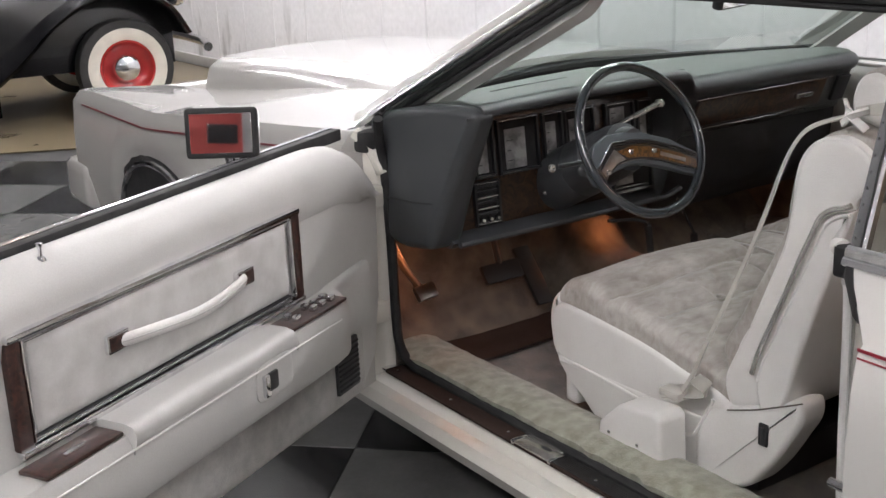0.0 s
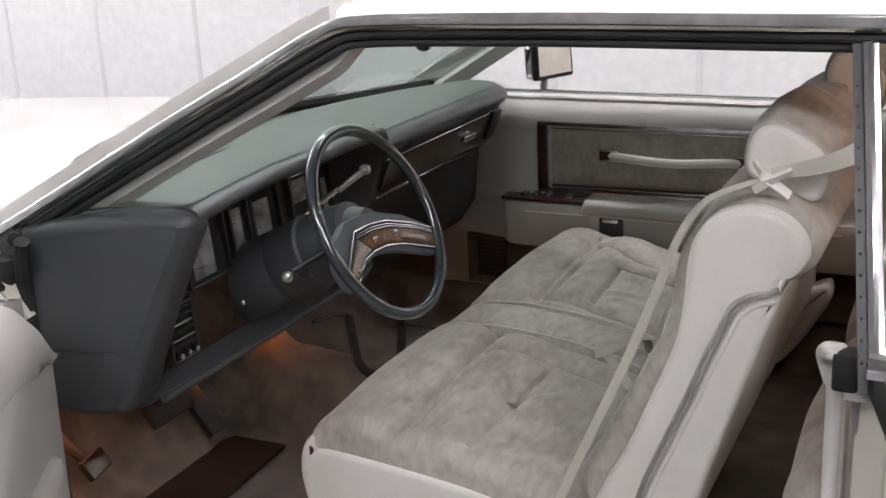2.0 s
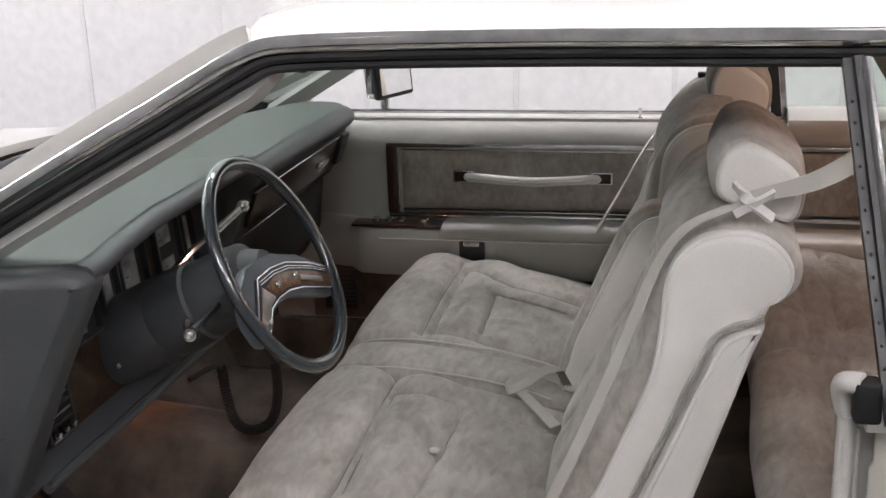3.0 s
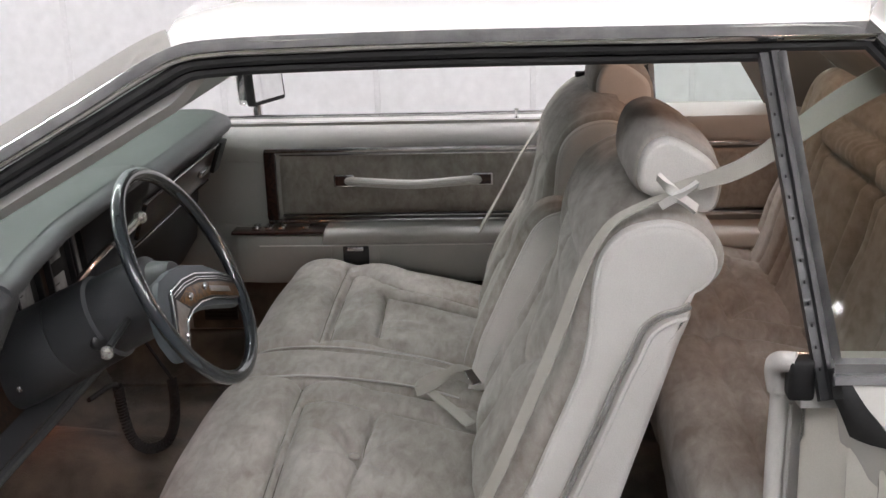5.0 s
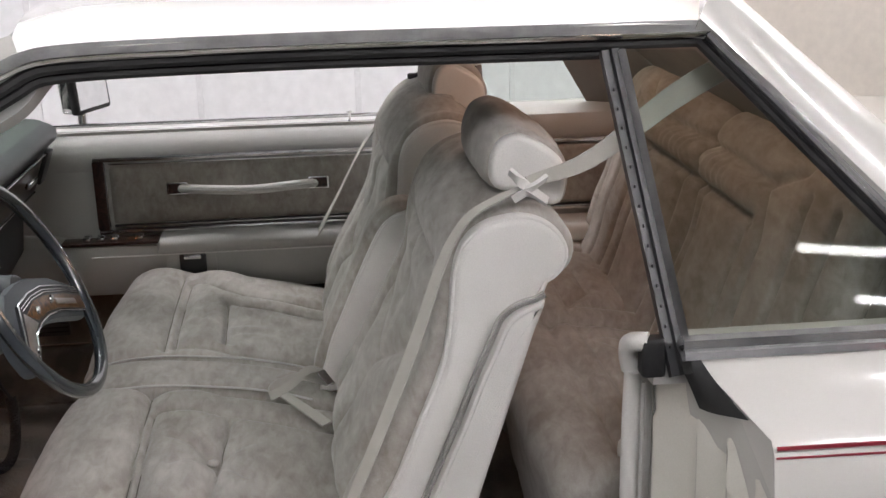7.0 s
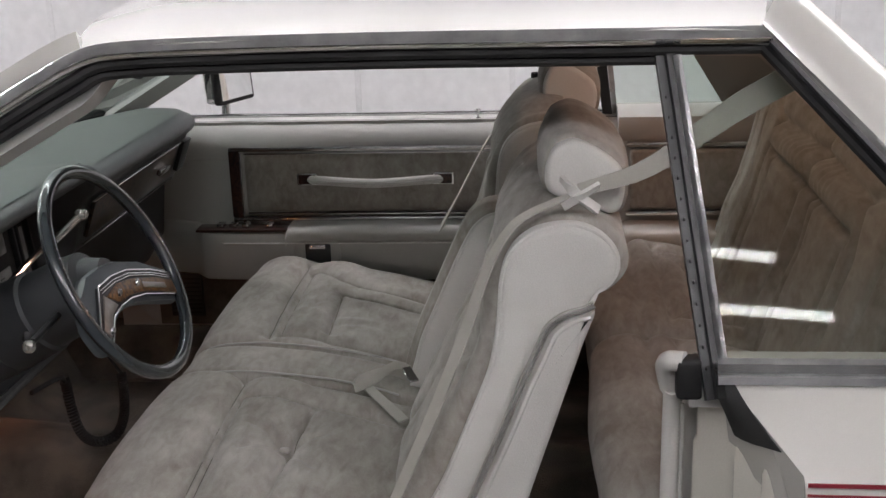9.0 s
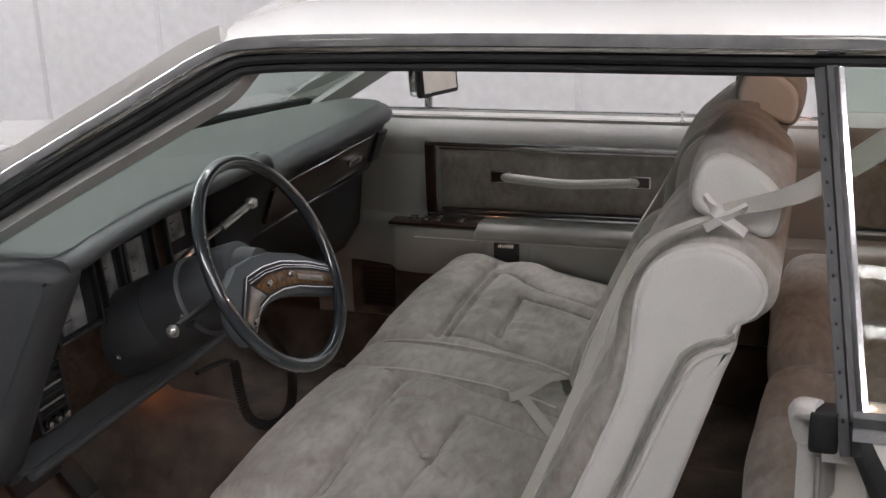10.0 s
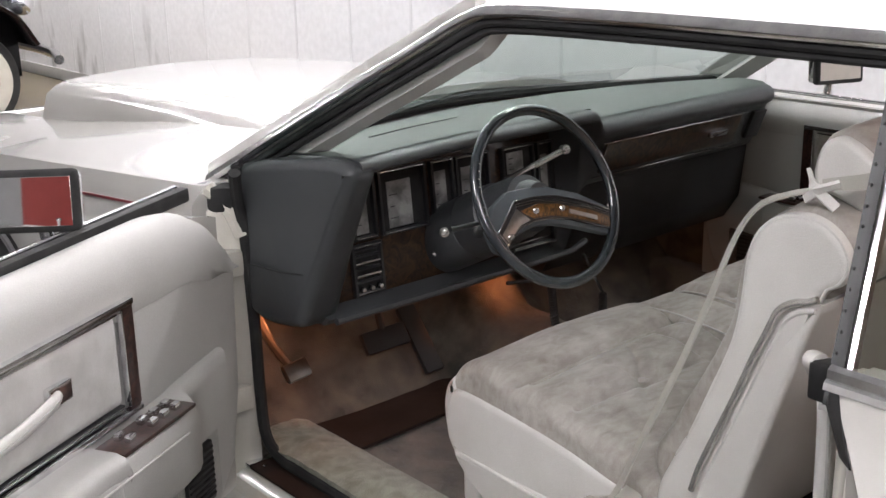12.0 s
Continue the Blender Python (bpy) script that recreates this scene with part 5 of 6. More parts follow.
    part("cushion_front", stuffed(min(X(0.10), X(0.672)), max(X(0.10), X(0.672)), [(1.056, 0.44), (1.052, 0.49), (1.036, 0.520), (1.015, 0.528), (0.99, 0.48), (0.99, 0.40), (1.01, 0.352), (1.04, 0.372)], 30, 60, 0.020), LEATHER, seat, "white leather cushion front", angle=0)
    v0, v1 = span(0.615, 0.678)
    part("seat_valance", stuffed(v0, v1, [(1.008, 0.366), (0.85, 0.369), (0.70, 0.371), (0.56, 0.378), (0.50, 0.370), (0.485, 0.30), (0.50, 0.232), (0.70, 0.228), (0.85, 0.234), (0.93, 0.285), (0.99, 0.325)], 4, 120, 0.014), LEATHER, seat, "white leather seat valance", angle=0)
    h0, h1 = span(0.60, 0.682)
    part("hinge_cover", stuffed(h0, h1, [(0.545, 0.300), (0.525, 0.372), (0.490, 0.410), (0.45, 0.424), (0.38, 0.452), (0.318, 0.478), (0.270, 0.496), (0.262, 0.455), (0.290, 0.40), (0.335, 0.325), (0.39, 0.262), (0.46, 0.230), (0.53, 0.236)], 4, 120, 0.016), LEATHER, seat, "white leather hinge cover", angle=0)
    f0, f1 = span(0.07, 0.66)
    part("seat_front_valance", box(((f0 + f1) / 2, 0.985, 0.31), (f1 - f0, 0.05, 0.14), 0.018, 3), LEATHER, seat)
    part("seat_frame", box((X(0.36), 0.68, 0.255), (0.50, 0.52, 0.09), 0.01), DARK, seat)
    welt([(X(0.672), 1.012, 0.364), (X(0.678), 0.85, 0.359), (X(0.679), 0.70, 0.346), (X(0.682), 0.63, 0.330), (X(0.685), 0.585, 0.318), (X(0.685), 0.545, 0.328), (X(0.683), 0.518, 0.374), (X(0.680), 0.494, 0.425)], seat, r=0.0042)
    part("base_joint", tube([(X(0.682), 0.452, 0.418), (X(0.683), 0.38, 0.444), (X(0.683), 0.318, 0.472), (X(0.680), 0.262, 0.498)], 0.0018, 6, 4), DARK_SEAM, seat)
    # backrest
    tuft = [(0.20, 0.62), (0.45, 0.62), (0.20, 0.76), (0.45, 0.76), (0.33, 0.69), (0.20, 0.88), (0.45, 0.88), (0.33, 0.83)]
    bsegs = [((0.14, 0.50), (0.14, 0.93)), ((0.55, 0.50), (0.55, 0.93)), ((0.14, 0.93), (0.55, 0.93)), ((0.33, 0.52), (0.33, 0.69)), ((0.33, 0.69), (0.14, 0.80)), ((0.33, 0.69), (0.55, 0.80)), ((0.33, 0.83), (0.33, 0.93))]

    def bdent(x, y, z):
        front = (y - (0.50 - (z - 0.53) * 0.46)) > -0.045
        if not front:
            return 0.0
        p = (abs(x), z)
        return groove(p, bsegs, 0.005, 0.008) + groove(p, bsegs, 0.025, 0.014) + 0.004 * noise.noise((x * 12, y * 12, z * 12)) - 0.012 * math.sin(math.pi * min(1, max(0, (p[0] - 0.1) / 0.5)))
    b0, b1 = span(0.055, 0.655)
    # the passenger's backrest stands a little more upright
    def lean(loop):
        return [(y + (0.032 if s > 0 else 0.0) * max(0.0, min(1.0, (z - 0.47) / 0.15)), z + (0.012 if s > 0 and z > 0.8 else 0.0)) for y, z in loop]
    outline, wing = lean(BACK_LOOP), lean(WING_LOOP)
    back = part("backrest", stuffed(b0, b1, outline, 110, 260, 0.022, bdent), VELOUR, seat, "tufted grey velour backrest", angle=0)
    w0, w1 = span(0.62, 0.672)
    part("backrest_side", stuffed(w0, w1, wing, 4, 150, 0.016), LEATHER, seat, "white leather backrest wing", angle=0)
    edge = resample(inset_loop(wing, 0.004, 160), 120)
    welt([(X(0.6655), y, z) for y, z in edge if z > 0.56 and (y > 0.25 + (0.03 if s > 0 else 0) or z > 0.930)], seat, r=0.0036, per=1)
    i0, i1 = span(0.040, 0.09)
    part("backrest_side", stuffed(i0, i1, wing, 4, 150, 0.014), LEATHER, seat, "white leather backrest inner end", angle=0)
    welt([(X(0.046), y, z) for y, z in edge if z > 0.56 and (y > 0.25 + (0.03 if s > 0 else 0) or z > 0.930)], seat, r=0.0036, per=1)
    shell = [(0.182, 0.912), (0.222, 0.898), (0.250, 0.872), (0.268, 0.83), (0.312, 0.72), (0.375, 0.57), (0.388, 0.50), (0.375, 0.45), (0.35, 0.43), (0.318, 0.47), (0.288, 0.58), (0.240, 0.73), (0.200, 0.855)]
    s0, s1 = span(0.06, 0.681)
    part("seat_shell", stuffed(s0, s1, lean([(y - 0.006, z - 0.004) for y, z in shell]), 10, 120, 0.012), LEATHER, seat, "white leather seat back shell", angle=50)
    trim = lean([(0.176, 0.917), (0.192, 0.909), (0.210, 0.9045), (0.228, 0.895), (0.243, 0.881), (0.252, 0.862), (0.262, 0.838), (0.281, 0.795), (0.309, 0.723), (0.342, 0.645), (0.372, 0.572), (0.388, 0.52)])
    part("seat_trim", sweep(smooth_path([(X(0.682), y + 0.002, z + 0.002) for y, z in trim], 5), circle(0.0062, 8, 0.0045), (s, 0, 0)), SATIN, seat, "chrome seat side moulding")
    part("trim_step", sweep(smooth_path([(X(0.679), y - 0.010, z - 0.010) for y, z in trim[1:]], 5), circle(0.005, 7), (s, 0, 0)), LEATHER, seat)
    part("recliner_lever", join(box((X(0.682), 0.352, 0.398), (0.010, 0.024, 0.050), 0.004), tube([(X(0.686), 0.352, 0.415), (X(0.692), 0.345, 0.380)], 0.005, 8)), DARK, seat, "dark recliner lever")
    # headrest roll
    end = [(0.211, 1.147), (0.233, 1.137), (0.245, 1.115), (0.249, 1.090), (0.245, 1.072), (0.232, 1.061), (0.205, 1.053), (0.175, 1.042), (0.152, 1.034), (0.137, 1.042), (0.130, 1.072), (0.134, 1.098), (0.147, 1.115), (0.172, 1.133), (0.194, 1.144)]
    if s > 0:
        end = [(y + 0.006, z - 0.010) for y, z in end]
    hc = (0.190, 1.088)
    def grown(k, dz=0.0):
        return [(hc[0] + (y - hc[0]) * k, hc[1] + (z - hc[1]) * k + dz) for y, z in end]
    def hdent(x, y, z):
        return -0.006 * math.sin(math.pi * min(1, max(0, (abs(x) - 0.27) / 0.31))) + 0.002 * noise.noise((x * 14, y * 14, z * 14))
    h0, h1 = span(0.275, 0.590)
    part("headrest", stuffed(h0, h1, grown(1.11, 0.001), 30, 60, 0.014, hdent), VELOUR, seat, "rolled velour headrest with white leather ends", angle=0)
    for a, b in ((0.545, 0.606), (0.260, 0.32)):
        e0, e1 = span(a, b)
        part("headrest_end", stuffed(e0, e1, end, 4, 60, 0.011), LEATHER, seat, "white leather headrest end", angle=0)
    rim = resample(inset_loop(end, 0.004, 60), 48)
    for a in (0.5975, 0.268):
        welt([(X(a), y, z) for y, z in rim + rim[:1]], seat, r=0.0026, per=1)
    part("headrest_post", tube([(X(0.43), 0.20, 0.99), (X(0.43), 0.190, 1.07)], 0.035, 10), VELOUR, seat)
    return seat


def build_middle():
    loop = [(1.02, 0.52), (0.98, 0.555), (0.85, 0.560), (0.70, 0.543), (0.56, 0.51), (0.50, 0.49), (0.48, 0.42), (0.70, 0.34), (0.98, 0.36), (1.03, 0.44)]
    m = part("centre_armrest", stuffed(-0.120, 0.038, [(y, z + (0.010 if z > 0.45 else 0)) for y, z in loop], 24, 100, 0.026, lambda x, y, z: 0.0025 * noise.noise((x * 14, y * 14, 2))), VELOUR, CAR, "folded grey velour centre armrest", angle=0)
    back = [(0.545, 0.53), (0.520, 0.63), (0.490, 0.70), (0.457, 0.775), (0.424, 0.845), (0.402, 0.880), (0.372, 0.901), (0.335, 0.904), (0.295, 0.885), (0.275, 0.84), (0.285, 0.76), (0.30, 0.66), (0.33, 0.53), (0.39, 0.45), (0.49, 0.46)]
    for px in (-0.1205, 0.0375):
        welt([(px, y, z + 0.0055) for y, z in ((1.035, 0.50), (1.02, 0.530), (0.97, 0.558), (0.90, 0.566), (0.84, 0.566), (0.76, 0.559), (0.68, 0.549), (0.60, 0.532), (0.55, 0.516))], m, VELOUR_PALE, r=0.0022)
    part("armrest_back", stuffed(-0.052, 0.052, back, 14, 90, 0.03, lambda x, y, z: 0.006 * math.exp(-((abs(x) - 0.036) / 0.006) ** 2)), VELOUR, m, angle=0)
    face = [(y - 0.013, z - 0.016) for y, z in back[:8]] + [(0.30, 0.84), (0.32, 0.70), (0.36, 0.55), (0.46, 0.52)]
    for s in (-1, 1):
        a, b = sorted((s * 0.03, s * 0.060))
        part("armrest_side", stuffed(a, b, face, 3, 90, 0.010), LEATHER, m, "white leather armrest side", angle=0)
        welt([(s * 0.057, y, z) for y, z in face[:8]], m, r=0.003)


def build_rear_seat():
    loop = [(0.150, 0.50), (0.160, 0.58), (0.12, 0.625), (0.02, 0.632), (-0.12, 0.605), (-0.24, 0.57), (-0.30, 0.50), (-0.30, 0.32), (0.0, 0.27), (0.11, 0.30), (0.138, 0.40)]
    def dent(x, y, z):
        p = (abs(x), y)
        segs = [((0.03, 0.045), (0.64, 0.045)), ((0.05, -0.02), (0.60, -0.02)), ((0.09, -0.02), (0.12, -0.30)), ((0.56, -0.02), (0.54, -0.30)), ((0.20, -0.09), (0.46, -0.09)), ((0.20, -0.09), (0.09, -0.02)), ((0.46, -0.09), (0.56, -0.02))]
        return (groove(p, segs, 0.008, 0.012) + groove(p, segs, 0.025, 0.010) if z > 0.5 else 0) + 0.004 * noise.noise((x * 9, y * 9, z * 9)) - 0.01 * math.sin(math.pi * min(1, max(0, (abs(x) - 0.05) / 0.6)))
    back = [(-0.15, 0.53), (-0.18, 0.64), (-0.235, 0.80), (-0.275, 0.94), (-0.31, 1.035), (-0.37, 1.06), (-0.43, 1.00), (-0.44, 0.75), (-0.38, 0.53), (-0.26, 0.48)]
    def bdent(x, y, z):
        p = (abs(x), z)
        pleats = [((0.075, 0.52), (0.075, 0.90)), ((0.31, 0.52), (0.325, 0.90)), ((0.50, 0.52), (0.53, 1.0)), ((0.61, 0.52), (0.63, 1.0))]
        segs = [((0.02, 0.916), (0.345, 0.920)), ((0.02, 0.995), (0.375, 0.990)), ((0.375, 0.990), (0.40, 0.90)), ((0.40, 0.90), (0.385, 0.52)), ((0.375, 0.990), (0.48, 1.04))]
        if y < -0.36:
            return 0.0
        ruck = 0.004 * math.sin(p[0] * 170 + 7 * noise.noise((p[0] * 12, z * 9, 3))) * math.exp(-((z - 0.955) / 0.035) ** 2) * math.exp(-((p[0] - 0.08) / 0.10) ** 2)
        pad = -0.020 * math.exp(-((z - 0.955) / 0.030) ** 2) * smoothstep((0.36 - p[0]) / 0.03)
        return groove(p, segs, 0.010, 0.022) + groove(p, pleats, 0.009, 0.015) + ruck + pad + 0.005 * noise.noise((x * 10, y * 10, z * 10)) - 0.010 * math.sin(math.pi * min(1, max(0, (abs(x) - 0.05) / 0.6)))
    for s in (-1, 1):
        a, b = sorted((s * 0.01, s * 0.70))
        r = part("rear_seat", stuffed(a, b, loop, 100, 180, 0.05, dent), VELOUR, CAR, "grey velour rear seat", angle=0)
        part("backrest", stuffed(a, b, back, 110, 200, 0.05, bdent), VELOUR, r, "tufted velour rear backrest", angle=0)
        # rear side trim with bright strips and armrest
        side = 0.745
        q = part("quarter_trim", box((s * (side + 0.02), -0.24, 0.66), (0.04, 0.60, 0.42), 0.015, 3), WHITE_TRIM, CAR, "off-white rear quarter trim")
        part("trim_pad", box((s * (side - 0.012), -0.24, 0.765), (0.03, 0.54, 0.16), 0.012, 3), VELOUR, q)
        for z in (0.858, 0.672):
            part("bright_strip", box((s * (side - 0.012), -0.24, z), (0.02, 0.56, 0.012), 0.004), CHROME, q)
        part("armrest", box((s * (side - 0.06), -0.2, 0.625), (0.13, 0.50, 0.05), 0.02, 3), LEATHER, q)
        sill = ((0.765, 0.845), (0.785, 0.868), (0.86, 0.875), (0.86, 0.84), (0.77, 0.83)) if s < 0 else ((0.742, 0.868), (0.738, 0.895), (0.752, 0.926), (0.79, 0.944), (0.86, 0.946), (0.86, 0.84), (0.77, 0.84))
        part("upper_trim", loft([[(s * x, y, z) for x, z in sill] for y in (0.06, -0.30, -0.62)]), WHITE_TRIM, q)
        if s > 0:
            part("bright_strip", tube([(0.728, -0.47, 0.862), (0.728, -0.385, 0.765), (0.728, -0.315, 0.676)], 0.005, 8), CHROME, q)
    part("parcel_shelf", box((0, -0.57, 0.93), (1.4, 0.30, 0.03), 0.01), CARPET, CAR)
    # added opaque sheet: shuts the cabin off from the rear window's view and light
    part("rear_lining", sheet(lambda u, v: (lerp(-0.60, 0.60, u) * lerp(1, 1.12, v), lerp(-0.09, -0.50, v), lerp(1.285, 0.94, v)), 8, 6, 0.01), HEADLINER, CAR, "grey cloth sheet added under the rear window")
    for s in (-1, 1):
        part("sail_trim", sheet(lambda u, v: (s * lerp(lerp(0.62, 0.655, u), lerp(0.70, 0.83, u), v), lerp(lerp(-0.12, -0.05 if s < 0 else 0.005, u), lerp(-0.50, -0.40 if s < 0 else -0.235, u), v), lerp(1.29, 0.92, v)), 4, 8, 0.012), HEADLINER, CAR, "grey cloth pillar trim")
    part("trunk_wall", box((0, -0.66, 0.62), (1.56, 0.02, 0.60), 0.0), CARPET, CAR)


def ribbon(path, width, sides, t=0.0016, start=1.0):
    """A flat strap; sides gives the across direction."""
    path = [Vector(p) for p in path]
    rings = []
    for i, p in enumerate(path):
        d = (path[min(i + 1, len(path) - 1)] - path[max(i - 1, 0)]).normalized()
        f = i / (len(path) - 1) * (len(sides) - 1)
        k = min(int(f), len(sides) - 2)
        a = Vector(sides[k]).lerp(Vector(sides[k + 1]), f - k)
        a = (a - d * d.dot(a)).normalized()
        n = d.cross(a)
        w = width / 2 * lerp(start, 1.0, min(1.0, i / (0.5 * len(path))))
        rings.append([p - a * w - n * t, p + a * w - n * t, p + a * w + n * t, p - a * w + n * t])
    return loft(rings)


def build_belts():
    pth = smooth_path([(-0.655, 0.20, 1.085), (-0.635, 0.10, 1.112), (-0.62, -0.02, 1.192), (-0.615, -0.10, 1.236), (-0.60, -0.16, 1.262)], 6)
    belt = part("seat_belt", ribbon(pth, 0.038, [(0.2, 0.3, 1), (0, 0.2, 1), (0, 0.2, 1)], 0.0016, 0.45), BELT, CAR, "cream webbing seat belt looped at the headrest")
    low = smooth_path([(-0.655, 0.205, 1.078), (-0.668, 0.245, 1.066), (-0.676, 0.287, 1.045), (-0.680, 0.315, 1.010), (-0.682, 0.338, 0.960), (-0.684, 0.366, 0.880), (-0.686, 0.405, 0.780), (-0.690, 0.443, 0.69), (-0.698, 0.495, 0.57), (-0.705, 0.53, 0.48), (-0.715, 0.565, 0.415)], 6)
    part("lower_belt", ribbon(low, 0.019, [(0.6, 0.7, 0.3), (0.7, 0.65, 0.25), (0.62, 0.75, 0.25), (0.6, 0.75, 0.3), (0.6, 0.7, 0.3)], 0.0016, 0.5), BELT, belt)
    part("belt_loop", join(ribbon(smooth_path([(-0.652, 0.225, 1.102), (-0.668, 0.205, 1.083), (-0.662, 0.172, 1.056)], 5), 0.015, [(0.2, 0.5, 0.8), (0.3, 0.4, 0.8), (0.2, 0.5, 0.8)], 0.003), ribbon(smooth_path([(-0.657, 0.172, 1.092), (-0.673, 0.195, 1.082), (-0.664, 0.222, 1.062)], 5), 0.012, [(0.2, 0.5, -0.8), (0.3, 0.4, -0.8), (0.2, 0.5, -0.8)], 0.003)), LEATHER, belt, "white plastic belt guide")
    part("belt_tongue", join(box((-0.715, 0.575, 0.425), (0.035, 0.06, 0.02), 0.006), ribbon(smooth_path([(-0.70, 0.53, 0.47), (-0.69, 0.50, 0.45), (-0.70, 0.56, 0.43), (-0.72, 0.60, 0.42)], 5), 0.046, [(0.8, 0.5, 0.2), (0.8, 0.4, 0.4), (0.9, 0.3, 0.2)])), BELT, belt)
    box_ = part("belt_retractor_cover", prism([(0.735, 0.262), (0.725, 0.330), (0.66, 0.392), (0.555, 0.405), (0.535, 0.395), (0.528, 0.262)], "x", -0.80, -0.715, 0.012, 3), LEATHER, CAR, "off-white plastic belt retractor cover")
    for y in (0.60, 0.69):
        part("screw", pillow((-0.801, y, 0.315), (0.005, 0.010, 0.010), 1, 1, 5, 8), CHROME, box_)
    # buckle webbing on the middle of the bench
    cb = part("centre_buckle", ribbon(smooth_path([(-0.100, 0.520, 0.550), (-0.115, 0.570, 0.572), (-0.140, 0.620, 0.566), (-0.175, 0.628, 0.560), (-0.172, 0.590, 0.578), (-0.135, 0.555, 0.592), (-0.120, 0.525, 0.578)], 7), 0.017, [(0.5, 0.2, 0.85), (0.3, 0.3, 0.9), (0.6, 0.2, 0.75), (0.4, 0.3, 0.9)]), BELT, CAR, "loose cream lap belt with buckle")
    part("belt_tail", ribbon(smooth_path([(-0.165, 0.605, 0.557), (-0.200, 0.580, 0.553), (-0.240, 0.550, 0.547), (-0.280, 0.520, 0.540)], 6), 0.022, [(0.5, 0.85, 0.1), (0.6, 0.8, 0.1)]), BELT, cb)
    part("buckle_tongue", box((0, 0, 0), (0.045, 0.020, 0.004), 0.0015, 1, pose(-0.155, 0.520, 0.582, 0, -20, 30)), CHROME, cb, "bright buckle tongue")
    pb = part("seat_belt", ribbon(smooth_path([(0.66, -0.05, 1.13), (0.60, 0.20, 1.075), (0.612, 0.272, 1.056), (0.632, 0.36, 0.945), (0.645, 0.412, 0.87), (0.665, 0.48, 0.74), (0.685, 0.58, 0.56), (0.70, 0.64, 0.45)], 6), 0.028, [(0.3, 0.3, 1), (1, 0.15, 0.0), (1, 0.05, 0.0), (0.9, 0.3, 0.2)]), BELT, CAR, "cream webbing seat belt")
    part("belt_slider", box((0.611, 0.268, 1.062), (0.022, 0.036, 0.014), 0.005), RUBBER, pb)
    part("belt_anchor", box((0.70, 0.62, 0.47), (0.03, 0.05, 0.07), 0.01), BELT, pb)


# ---- doors, built closed about the hinge ----
HINGE = Vector((1.065, 1.596, 0))


def stuffed_y(y0, y1, z0, z1, x, r):
    """A soft raised panel on a door, lying in the y-z plane."""
    def f(u, v):
        y, z = lerp(y0, y1, u), lerp(z0, z1, v)
        e = min(y - y0, y1 - y, z - z0, z1 - z)
        return (x + 0.012 - r * math.sqrt(max(0, 1 - (1 - min(1, e / 0.03)) ** 2)) - 0.003 * noise.noise((y * 9, z * 9, 0)), y, z)
    return sheet(f, 80, 20, 0.006)


